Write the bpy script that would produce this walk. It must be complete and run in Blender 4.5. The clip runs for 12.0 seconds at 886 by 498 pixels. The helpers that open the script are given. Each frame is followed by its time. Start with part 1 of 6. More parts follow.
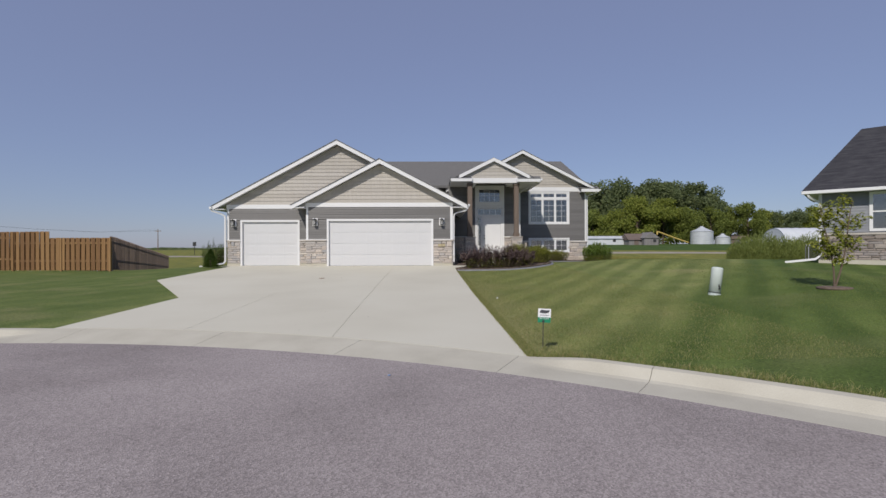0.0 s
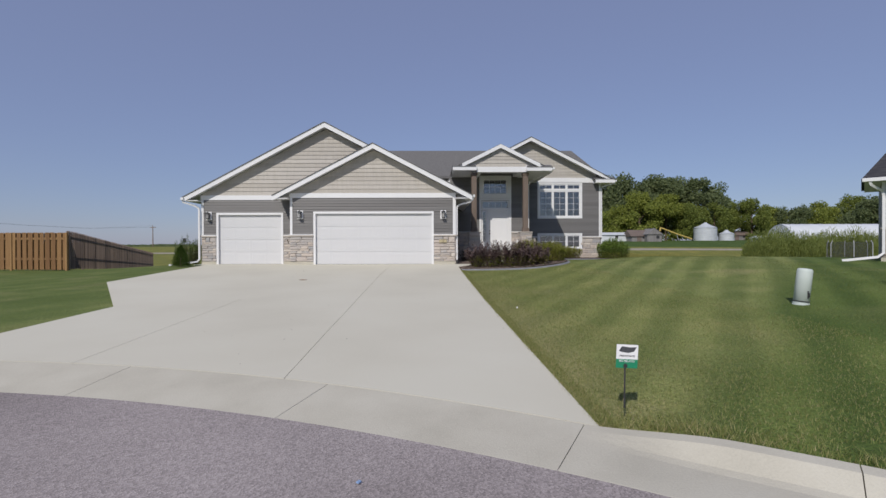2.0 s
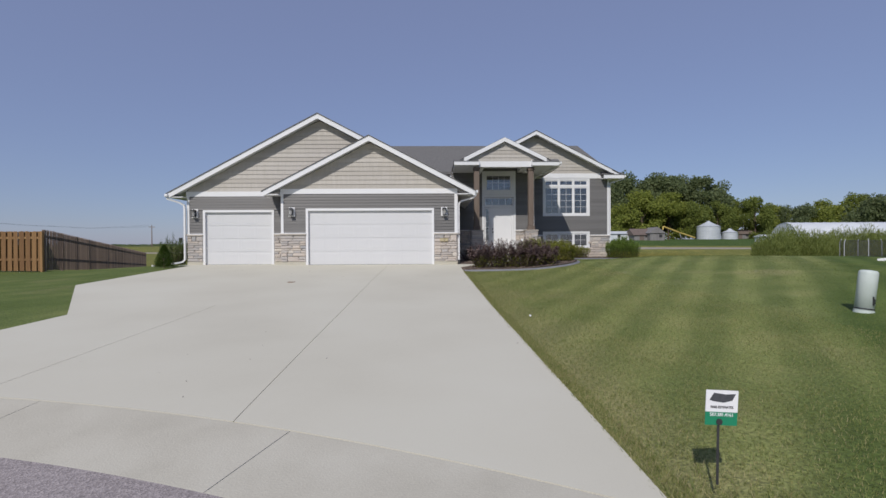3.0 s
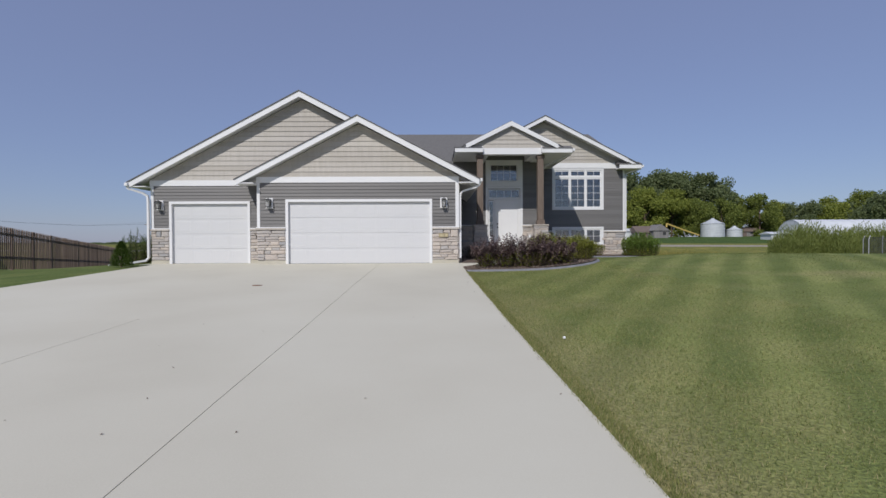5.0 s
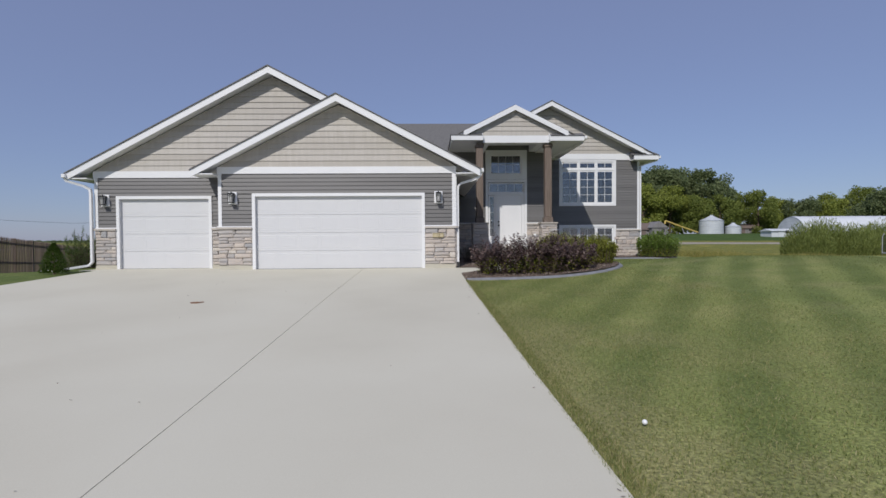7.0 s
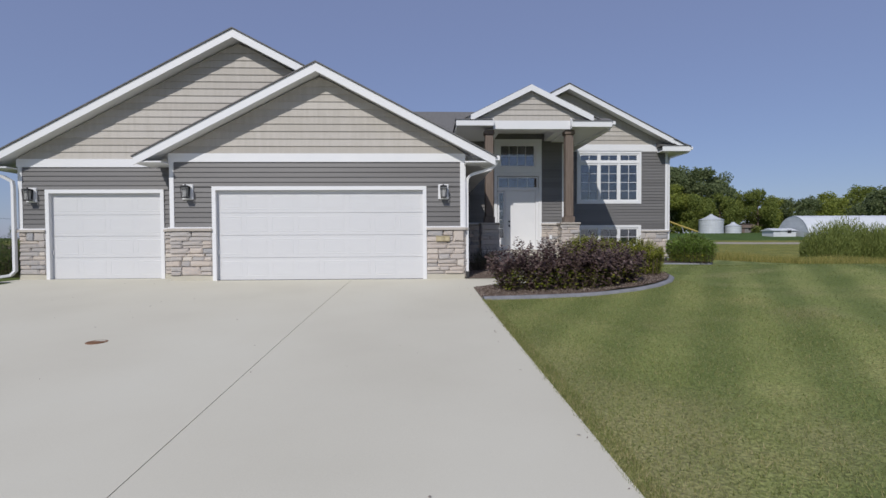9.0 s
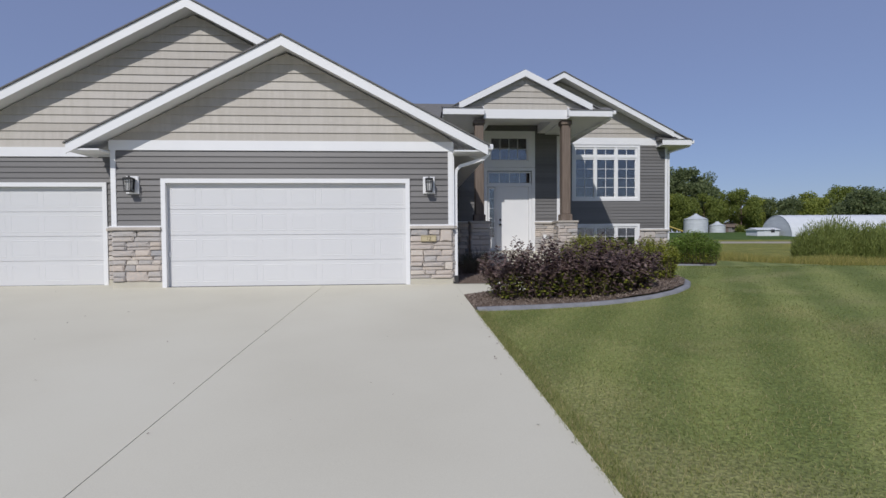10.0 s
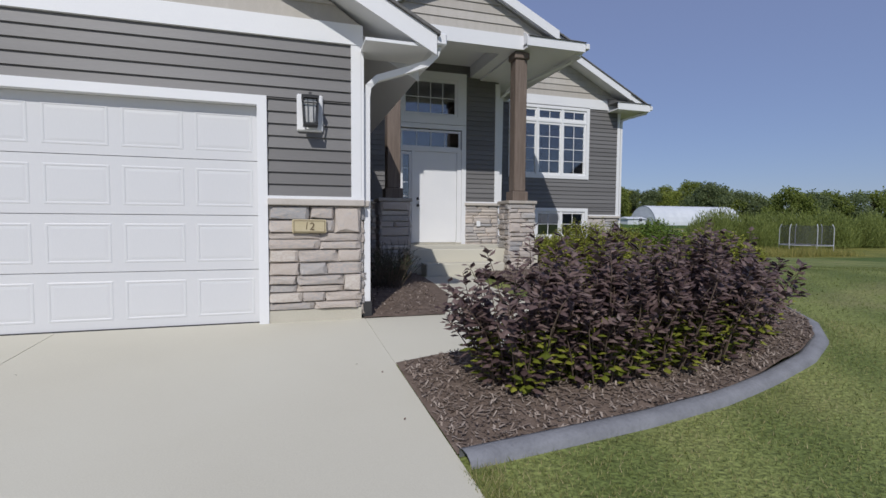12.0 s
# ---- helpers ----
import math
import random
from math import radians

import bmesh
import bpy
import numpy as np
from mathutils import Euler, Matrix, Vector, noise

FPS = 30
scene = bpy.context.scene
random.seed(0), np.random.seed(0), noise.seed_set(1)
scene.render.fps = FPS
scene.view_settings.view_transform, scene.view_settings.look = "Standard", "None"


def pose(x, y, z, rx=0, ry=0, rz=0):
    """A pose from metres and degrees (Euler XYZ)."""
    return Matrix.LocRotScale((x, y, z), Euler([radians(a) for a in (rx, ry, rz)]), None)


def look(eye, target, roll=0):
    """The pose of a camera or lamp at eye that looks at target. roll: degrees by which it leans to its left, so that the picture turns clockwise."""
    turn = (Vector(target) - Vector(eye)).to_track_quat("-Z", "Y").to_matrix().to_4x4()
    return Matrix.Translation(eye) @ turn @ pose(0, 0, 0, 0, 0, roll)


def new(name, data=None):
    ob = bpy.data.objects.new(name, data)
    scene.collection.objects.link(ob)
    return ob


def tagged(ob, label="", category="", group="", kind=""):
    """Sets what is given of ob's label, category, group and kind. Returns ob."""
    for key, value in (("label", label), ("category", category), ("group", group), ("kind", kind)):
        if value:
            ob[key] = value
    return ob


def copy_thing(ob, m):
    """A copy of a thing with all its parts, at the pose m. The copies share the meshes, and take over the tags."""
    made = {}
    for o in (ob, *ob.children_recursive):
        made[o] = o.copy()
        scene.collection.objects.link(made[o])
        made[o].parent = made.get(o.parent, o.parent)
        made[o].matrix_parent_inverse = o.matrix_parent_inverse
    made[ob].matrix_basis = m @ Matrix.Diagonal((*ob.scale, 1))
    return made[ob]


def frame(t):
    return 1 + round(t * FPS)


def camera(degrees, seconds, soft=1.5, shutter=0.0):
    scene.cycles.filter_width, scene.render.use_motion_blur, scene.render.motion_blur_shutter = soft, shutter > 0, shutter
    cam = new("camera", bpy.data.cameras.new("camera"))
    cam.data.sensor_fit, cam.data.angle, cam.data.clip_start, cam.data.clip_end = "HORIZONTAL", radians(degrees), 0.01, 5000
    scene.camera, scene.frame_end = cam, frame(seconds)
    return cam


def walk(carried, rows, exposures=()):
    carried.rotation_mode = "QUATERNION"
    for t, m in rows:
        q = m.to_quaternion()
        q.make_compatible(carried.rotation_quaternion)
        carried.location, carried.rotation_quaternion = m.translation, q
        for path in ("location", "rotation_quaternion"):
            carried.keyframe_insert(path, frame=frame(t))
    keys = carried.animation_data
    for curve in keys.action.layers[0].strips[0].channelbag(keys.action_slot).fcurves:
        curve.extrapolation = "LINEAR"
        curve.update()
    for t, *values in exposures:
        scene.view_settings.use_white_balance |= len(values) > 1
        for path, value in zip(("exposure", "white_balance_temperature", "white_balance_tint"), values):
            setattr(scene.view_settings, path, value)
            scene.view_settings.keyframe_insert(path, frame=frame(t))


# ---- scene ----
cam = camera(85.2, 12.0)
PATH = [
    (0, (-0.818, -23.013, 0.808), (-0.7540, -19.0135, 0.8040), -0.20),
    (0.5, (-0.846, -22.358, 0.788), (-0.7780, -18.3586, 0.7820), -0.20),
    (1, (-0.856, -21.699, 0.792), (-0.7840, -17.6997, 0.7760), -0.30),
    (1.5, (-0.861, -21.037, 0.796), (-0.7890, -17.0377, 0.7700), -0.30),
    (2, (-0.889, -20.398, 0.794), (-0.8170, -16.3988, 0.7620), -0.20),
    (2.5, (-0.888, -19.767, 0.802), (-0.8180, -15.7678, 0.7640), -0.30),
    (3, (-0.879, -19.138, 0.781), (-0.8130, -15.1387, 0.7430), -0.30),
    (5, (-0.817, -16.760, 0.718), (-0.7510, -12.7609, 0.6620), -0.30),
    (5.5, (-0.801, -16.168, 0.736), (-0.7350, -12.1692, 0.6660), -0.30),
    (6, (-0.782, -15.541, 0.778), (-0.7000, -11.5426, 0.6980), -0.30),
    (6.5, (-0.734, -14.937, 0.809), (-0.6480, -10.9387, 0.7290), -0.30),
    (7, (-0.745, -14.307, 0.841), (-0.6430, -10.3091, 0.7610), -0.40),
    (9, (-0.926, -11.602, 0.982), (-0.7860, -7.6055, 0.8900), -0.30),
    (9.5, (-0.892, -10.923, 0.993), (-0.7160, -6.9279, 0.9010), -0.30),
    (10, (-0.865, -10.220, 0.981), (-0.6109, -6.2292, 0.8870), -0.40),
    (10.5, (-0.783, -9.315, 1.025), (-0.4193, -5.3328, 0.9274), -0.49),
    (11, (-0.718, -7.985, 1.019), (-0.1844, -4.0217, 0.9290), -0.46),
    (11.1, (-0.706, -7.693, 1.029), (-0.1111, -3.7386, 0.9318), -0.42),
    (11.2, (-0.693, -7.401, 1.038), (-0.0380, -3.4564, 0.9346), -0.37),
    (11.3, (-0.681, -7.109, 1.048), (0.0350, -3.1752, 0.9374), -0.33),
    (11.4, (-0.669, -6.817, 1.057), (0.1078, -2.8949, 0.9403), -0.29),
    (11.5, (-0.657, -6.525, 1.067), (0.1803, -2.6156, 0.9431), -0.24),
    (11.6, (-0.657, -6.233, 1.055), (0.2480, -2.3393, 0.9127), -0.12),
    (11.7, (-0.657, -5.941, 1.044), (0.3154, -2.0643, 0.8823), 0.00),
    (11.8, (-0.657, -5.649, 1.032), (0.3824, -1.7905, 0.8519), 0.12),
    (11.9, (-0.657, -5.357, 1.020), (0.4491, -1.5180, 0.8215), 0.24),
    (12, (-0.656, -5.065, 1.009), (0.5153, -1.2467, 0.7911), 0.37),
]
walk(cam, [(t, look(eye, target, roll)) for t, eye, target, roll in PATH],
     exposures=[(0, -0.04, 6800, 11), (3, -0.07, 6570, 11), (5, -0.06, 6490, 11), (9.5, -0.07, 6410, 11), (12, -0.11, 6320, 11)])

# world, sun and exposure
SUN_WAY = Vector((0.42, 1.0, -0.92)).normalized()
world = bpy.data.worlds.new("world")
scene.world = world
world.use_nodes = True
wn = world.node_tree.nodes
sky = wn.new("ShaderNodeTexSky")
sky.sky_type, sky.sun_disc = "NISHITA", False
sky.sun_elevation = math.asin(-SUN_WAY.z)
sky.sun_rotation = math.atan2(-SUN_WAY.x, -SUN_WAY.y)
sky.air_density, sky.dust_density, sky.ozone_density = 1.0, 0.4, 6.0
wn["Background"].inputs["Strength"].default_value = 0.106
haze = wn.new("ShaderNodeMix")
haze.data_type = "RGBA"
haze.inputs[0].default_value = 0.60
haze.inputs[7].default_value = (2.38, 2.70, 4.50, 1)
world.node_tree.links.new(sky.outputs[0], haze.inputs[6])
world.node_tree.links.new(haze.outputs[2], wn["Background"].inputs["Color"])
sun = new("sun", bpy.data.lights.new("sun", "SUN"))
sun.data.energy, sun.data.angle, sun.data.color = 3.2, radians(0.53), (1.0, 0.965, 0.915)
sun.matrix_world = look((0, 0, 30), Vector((0, 0, 30)) + SUN_WAY)


# ---- materials ----
def material(name, colors, scale=6.0, rough=0.7, bump=0.15, bump_scale=60.0, spec=0.4, stretch=(1, 1, 1), by_piece=0.0, fine=0.35):
    """Two scales of variation between the colours, fine relief, and if asked a tone of its own for each piece."""
    m = bpy.data.materials.new(name)
    m.use_nodes = True
    n, l = m.node_tree.nodes, m.node_tree.links
    p = n["Principled BSDF"]
    p.inputs["Roughness"].default_value = rough
    p.inputs["Specular IOR Level"].default_value = spec
    tc, mp = n.new("ShaderNodeTexCoord"), n.new("ShaderNodeMapping")
    mp.inputs["Scale"].default_value = stretch
    l.new(tc.outputs["Object"], mp.inputs[0])
    big, small = n.new("ShaderNodeTexNoise"), n.new("ShaderNodeTexNoise")
    for t, s, d in ((big, scale, 5.0), (small, bump_scale, 4.0)):
        t.inputs["Scale"].default_value, t.inputs["Detail"].default_value = s, d
        l.new(mp.outputs[0], t.inputs["Vector"])
    mix = n.new("ShaderNodeMix")
    mix.data_type = "FLOAT"
    mix.inputs[0].default_value = fine
    l.new(big.outputs["Fac"], mix.inputs[2])
    l.new(small.outputs["Fac"], mix.inputs[3])
    out = mix.outputs[0]
    if by_piece:
        info, ma = n.new("ShaderNodeObjectInfo"), n.new("ShaderNodeMath")
        ma.operation = "MULTIPLY_ADD"
        l.new(info.outputs["Random"], ma.inputs[0])
        ma.inputs[1].default_value = by_piece
        sub = n.new("ShaderNodeMath")
        sub.operation = "SUBTRACT"
        l.new(out, sub.inputs[0])
        sub.inputs[1].default_value = by_piece / 2
        l.new(sub.outputs[0], ma.inputs[2])
        out = ma.outputs[0]
    ramp = n.new("ShaderNodeValToRGB")
    e = ramp.color_ramp.elements
    lo, hi = (0.3, 0.7) if not by_piece else (0.5 - by_piece / 2, 0.5 + by_piece / 2)
    while len(e) < len(colors):
        e.new(0.5)
    for i, c in enumerate(colors):
        e[i].position, e[i].color = lo + (hi - lo) * i / (len(colors) - 1), (*c, 1)
    l.new(out, ramp.inputs[0])
    l.new(ramp.outputs[0], p.inputs["Base Color"])
    if bump:
        b = n.new("ShaderNodeBump")
        b.inputs["Strength"].default_value, b.inputs["Distance"].default_value = bump, 0.01
        l.new(small.outputs["Fac"], b.inputs["Height"])
        l.new(b.outputs[0], p.inputs["Normal"])
    return m


def leafy(name, colors, rough=0.55, trans=0.25):
    """Leaves: a tone for each leaf, and some light through them."""
    m = bpy.data.materials.new(name)
    m.use_nodes = True
    n, l = m.node_tree.nodes, m.node_tree.links
    p = n["Principled BSDF"]
    g, ramp = n.new("ShaderNodeNewGeometry"), n.new("ShaderNodeValToRGB")
    e = ramp.color_ramp.elements
    while len(e) < len(colors):
        e.new(0.5)
    for i, c in enumerate(colors):
        e[i].position, e[i].color = i / (len(colors) - 1), (*c, 1)
    l.new(g.outputs["Random Per Island"], ramp.inputs[0])
    l.new(ramp.outputs[0], p.inputs["Base Color"])
    p.inputs["Roughness"].default_value = rough
    p.inputs["Specular IOR Level"].default_value = 0.3
    t, mix = n.new("ShaderNodeBsdfTranslucent"), n.new("ShaderNodeMixShader")
    mix.inputs[0].default_value = trans
    l.new(ramp.outputs[0], t.inputs[0])
    l.new(p.outputs[0], mix.inputs[1])
    l.new(t.outputs[0], mix.inputs[2])
    l.new(mix.outputs[0], n["Material Output"].inputs[0])
    return m


WHITE = material("white_paint", [(0.715, 0.72, 0.725), (0.775, 0.775, 0.77)], 1.5, 0.45, 0.04, 90)
DOORWHITE = material("door_white", [(0.595, 0.60, 0.605), (0.635, 0.635, 0.635)], 0.8, 0.4, 0.05, 140, stretch=(1, 1, 0.15))
GREY = material("grey_vinyl", [(0.135, 0.13, 0.125), (0.17, 0.165, 0.16)], 1.2, 0.5, 0.06, 60, stretch=(0.2, 0.2, 3), by_piece=0.3)
TAN = material("tan_shake", [(0.40, 0.37, 0.325), (0.47, 0.44, 0.395)], 2.5, 0.6, 0.25, 40, stretch=(4, 4, 0.5), by_piece=0.3)
STONE = material("ledge_stone", [(0.35, 0.35, 0.355), (0.48, 0.42, 0.365), (0.57, 0.50, 0.435), (0.40, 0.39, 0.38), (0.53, 0.45, 0.385), (0.62, 0.575, 0.51)], 9, 0.85, 0.6, 45, by_piece=0.9, fine=0.4)
MORTAR = material("mortar", [(0.34, 0.325, 0.30), (0.42, 0.405, 0.38)], 12, 0.95, 0.5, 80)
CAP = material("cap_stone", [(0.40, 0.36, 0.31), (0.50, 0.46, 0.41)], 7, 0.8, 0.3, 60, by_piece=0.3)
CONCRETE = material("concrete", [(0.525, 0.497, 0.405), (0.58, 0.553, 0.456), (0.615, 0.594, 0.498)], 0.35, 0.85, 0.12, 120, spec=0.25, fine=0.3)
KERB = material("kerb_concrete", [(0.43, 0.405, 0.333), (0.495, 0.468, 0.388), (0.545, 0.52, 0.436)], 1.6, 0.9, 0.3, 70, spec=0.2)
ROOF = material("asphalt_shingle", [(0.10, 0.098, 0.096), (0.155, 0.152, 0.148), (0.215, 0.211, 0.203)], 9, 0.95, 0.6, 50, spec=0.15, stretch=(1, 3, 3))
DARKROOF = material("dark_shingle", [(0.028, 0.028, 0.034), (0.05, 0.05, 0.058), (0.075, 0.075, 0.08)], 4, 0.95, 0.6, 40, spec=0.15, stretch=(0.6, 3, 3))
CEDAR = material("cedar_boards", [(0.17, 0.088, 0.036), (0.245, 0.135, 0.055), (0.31, 0.18, 0.075)], 4, 0.75, 0.3, 60, stretch=(3, 3, 0.3), by_piece=0.5)
OLDWOOD = material("weathered_boards", [(0.13, 0.095, 0.075), (0.20, 0.145, 0.11), (0.27, 0.20, 0.155)], 4, 0.85, 0.3, 60, stretch=(3, 3, 0.3), by_piece=0.5)
POSTWOOD = material("stained_post", [(0.11, 0.082, 0.063), (0.165, 0.126, 0.098), (0.215, 0.168, 0.136)], 5, 0.65, 0.4, 50, stretch=(5, 5, 0.35))
DARK = material("dark_metal", [(0.03, 0.03, 0.032), (0.05, 0.05, 0.05)], 8, 0.45, 0.05, 60)
# room walls and ceilings: indoor dimness is put into this dark colour
INSIDE = material("dimmed_plaster", [(0.08, 0.077, 0.073), (0.11, 0.105, 0.10)], 1.5, 0.9, 0.05, 40)
# room floors: near black so sun through the panes doesn't brighten them
DIM_FLOOR = material("dimmed_room_floor", [(0.018, 0.018, 0.02), (0.03, 0.03, 0.032)], 9, 0.95, 0.3, 90, spec=0.1)
DIRT = material("bark_mulch_bed", [(0.10, 0.072, 0.055), (0.20, 0.15, 0.118)], 9, 0.95, 0.8, 60)
SLATE = material("edging_concrete", [(0.17, 0.174, 0.186), (0.255, 0.26, 0.276)], 7, 0.9, 0.7, 45)


def road_material():
    m = material("road_chipseal", [(0.238, 0.208, 0.20), (0.312, 0.274, 0.264), (0.365, 0.322, 0.31)], 0.5, 0.9, 0.0, 9, spec=0.2, fine=0.2)
    n, l = m.node_tree.nodes, m.node_tree.links
    p = n["Principled BSDF"]
    tc, v = n.new("ShaderNodeTexCoord"), n.new("ShaderNodeTexVoronoi")
    v.inputs["Scale"].default_value = 85
    l.new(tc.outputs["Object"], v.inputs["Vector"])
    hue = n.new("ShaderNodeMix")
    hue.data_type, hue.blend_type = "RGBA", "OVERLAY"
    hue.inputs[0].default_value = 0.4
    bw = n.new("ShaderNodeRGBToBW")
    l.new(v.outputs["Color"], bw.inputs[0])
    base = p.inputs["Base Color"].links[0].from_socket
    l.new(base, hue.inputs[6])
    l.new(bw.outputs[0], hue.inputs[7])
    l.new(hue.outputs[2], p.inputs["Base Color"])
    b = n.new("ShaderNodeBump")
    b.inputs["Strength"].default_value, b.inputs["Distance"].default_value = 0.35, 0.012
    l.new(v.outputs["Distance"], b.inputs["Height"])
    l.new(b.outputs[0], p.inputs["Normal"])
    return m


def ground_material():
    """Mown lawn with mower stripes near the houses; past it meadow, a gravel road and a crop field."""
    m = bpy.data.materials.new("ground_grass")
    m.use_nodes = True
    n, l = m.node_tree.nodes, m.node_tree.links
    p = n["Principled BSDF"]
    p.inputs["Roughness"].default_value, p.inputs["Specular IOR Level"].default_value = 0.9, 0.15
    geo, sep = n.new("ShaderNodeNewGeometry"), n.new("ShaderNodeSeparateXYZ")
    l.new(geo.outputs["Position"], sep.inputs[0])

    def noise_at(scale, detail=4.0):
        t = n.new("ShaderNodeTexNoise")
        t.inputs["Scale"].default_value, t.inputs["Detail"].default_value = scale, detail
        l.new(geo.outputs["Position"], t.inputs["Vector"])
        return t.outputs["Fac"]

    def math_node(op, a, b=None, c=None):
        k = n.new("ShaderNodeMath")
        k.operation = op
        for i, v in enumerate((a, b, c)):
            if v is None:
                continue
            if isinstance(v, (int, float)):
                k.inputs[i].default_value = v
            else:
                l.new(v, k.inputs[i])
        return k.outputs[0]

    def ramp(fac, stops):
        r = n.new("ShaderNodeValToRGB")
        e = r.color_ramp.elements
        while len(e) < len(stops):
            e.new(0.5)
        for i, (pos, c) in enumerate(stops):
            e[i].position, e[i].color = pos, (*c, 1)
        l.new(fac, r.inputs[0])
        return r.outputs[0]

    def mixed(fac, a, b, blend="MIX"):
        k = n.new("ShaderNodeMix")
        k.data_type, k.blend_type = "RGBA", blend
        if isinstance(fac, float):
            k.inputs[0].default_value = fac
        else:
            l.new(fac, k.inputs[0])
        l.new(a, k.inputs[6])
        l.new(b, k.inputs[7])
        return k.outputs[2]

    def step(v, a, b):
        k = n.new("ShaderNodeMapRange")
        k.interpolation_type = "SMOOTHSTEP"
        l.new(v, k.inputs[0])
        k.inputs[1].default_value, k.inputs[2].default_value = a, b
        return k.outputs[0]

    x, y = sep.outputs[0], sep.outputs[1]
    wob = noise_at(0.22, 2)
    across = math_node("ADD", math_node("MULTIPLY", x, 0.84), math_node("MULTIPLY", y, -0.54))
    across = math_node("ADD", across, math_node("MULTIPLY", wob, 0.45))
    stripe = step(math_node("SINE", math_node("MULTIPLY", across, 6.5)), -0.9, 0.9)
    stripe = math_node("MULTIPLY", stripe, math_node("ADD", 0.22, math_node("MULTIPLY", step(noise_at(0.35, 3), 0.3, 0.62), 0.7)))
    stripe = math_node("MULTIPLY", stripe, math_node("ADD", 0.3, math_node("MULTIPLY", step(x, -8.0, -2.0), 0.7)))
    patch = noise_at(0.9, 6)
    grain = noise_at(38, 3)
    lush = ramp(patch, [(0.25, (0.198, 0.234, 0.072)), (0.52, (0.250, 0.277, 0.096)), (0.80, (0.320, 0.315, 0.130))])
    dark = ramp(patch, [(0.25, (0.118, 0.153, 0.044)), (0.52, (0.152, 0.187, 0.060)), (0.80, (0.215, 0.226, 0.082))])
    lawn = mixed(stripe, dark, lush)
    dry = step(noise_at(0.5, 6), 0.54, 0.72)
    dryc = n.new("ShaderNodeRGB")
    dryc.outputs[0].default_value = (0.33, 0.285, 0.15, 1)
    lawn = mixed(math_node("MULTIPLY", dry, 0.45), lawn, dryc.outputs[0])
    # straw-coloured grass along the drive
    verge = math_node("SUBTRACT", x, math_node("MULTIPLY", y, -0.02))
    verge = math_node("ADD", verge, math_node("MULTIPLY", noise_at(0.8, 4), 1.6))
    verge = math_node("MULTIPLY", math_node("SUBTRACT", 1.0, step(verge, 0.9, 2.0)), step(math_node("MULTIPLY", y, -1.0), 4.0, 9.0))
    verge = math_node("MULTIPLY", verge, step(x, -3.0, -1.0))
    lawn = mixed(math_node("MULTIPLY", verge, 0.55), lawn, dryc.outputs[0])
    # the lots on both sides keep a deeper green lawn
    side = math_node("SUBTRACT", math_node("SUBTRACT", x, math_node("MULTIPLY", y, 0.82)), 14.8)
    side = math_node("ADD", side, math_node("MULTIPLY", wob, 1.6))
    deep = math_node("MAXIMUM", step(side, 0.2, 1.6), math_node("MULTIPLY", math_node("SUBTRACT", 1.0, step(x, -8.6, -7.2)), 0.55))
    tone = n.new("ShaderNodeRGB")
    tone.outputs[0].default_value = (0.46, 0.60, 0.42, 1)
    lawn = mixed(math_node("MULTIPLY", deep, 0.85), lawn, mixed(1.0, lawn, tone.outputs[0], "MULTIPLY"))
    meadow = ramp(noise_at(0.5, 6), [(0.3, (0.13, 0.15, 0.035)), (0.55, (0.20, 0.20, 0.052)), (0.75, (0.32, 0.27, 0.07))])
    gravel = ramp(noise_at(3, 4), [(0.3, (0.30, 0.27, 0.23)), (0.7, (0.40, 0.36, 0.31))])
    crop = ramp(noise_at(0.2, 4), [(0.3, (0.052, 0.092, 0.022)), (0.7, (0.080, 0.125, 0.032))])
    far = ramp(noise_at(0.012, 3), [(0.35, (0.04, 0.075, 0.02)), (0.5, (0.11, 0.12, 0.03)), (0.65, (0.16, 0.15, 0.05))])
    edge = math_node("ADD", math_node("ADD", y, math_node("MULTIPLY", x, 0.12)), math_node("MULTIPLY", wob, 2.0))
    col = mixed(step(edge, 19.0, 20.2), lawn, meadow)
    col = mixed(step(edge, 84.0, 85.0), col, gravel)
    col = mixed(step(edge, 90.0, 91.5), col, meadow)
    col = mixed(math_node("MULTIPLY", step(edge, 96.0, 98.0), step(x, -12.0, 6.0)), col, crop)
    col = mixed(step(edge, 190.0, 260.0), col, far)
    fleck = ramp(grain, [(0.3, (0.62, 0.62, 0.62)), (0.7, (1.35, 1.35, 1.3))])
    col = mixed(1.0, col, fleck, "MULTIPLY")
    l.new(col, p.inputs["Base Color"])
    b = n.new("ShaderNodeBump")
    b.inputs["Strength"].default_value, b.inputs["Distance"].default_value = 0.8, 0.03
    l.new(grain, b.inputs["Height"])
    l.new(b.outputs[0], p.inputs["Normal"])
    return m


def glass_material():
    m = bpy.data.materials.new("window_glass")
    m.use_nodes = True
    p = m.node_tree.nodes["Principled BSDF"]
    p.inputs["Base Color"].default_value = (0.9, 0.95, 0.97, 1)
    p.inputs["Roughness"].default_value, p.inputs["IOR"].default_value = 0.01, 2.0
    p.inputs["Transmission Weight"].default_value = 1.0
    p.inputs["Specular Tint"].default_value = (1, 1, 1, 1)
    return m


ROAD, GROUND, GLASS = road_material(), ground_material(), glass_material()


# ---- building helpers ----
def part(name, bm, mat, parent=None, label="", smooth=False):
    """Link a bmesh as one mesh object under a thing or a part."""
    me = bpy.data.meshes.new(name)
    bmesh.ops.recalc_face_normals(bm, faces=bm.faces)
    bm.to_mesh(me)
    bm.free()
    me.materials.append(mat)
    if smooth:
        for f in me.polygons:
            f.use_smooth = True
    ob = new(name, me)
    if parent:
        ob.parent = parent
    return tagged(ob, label)


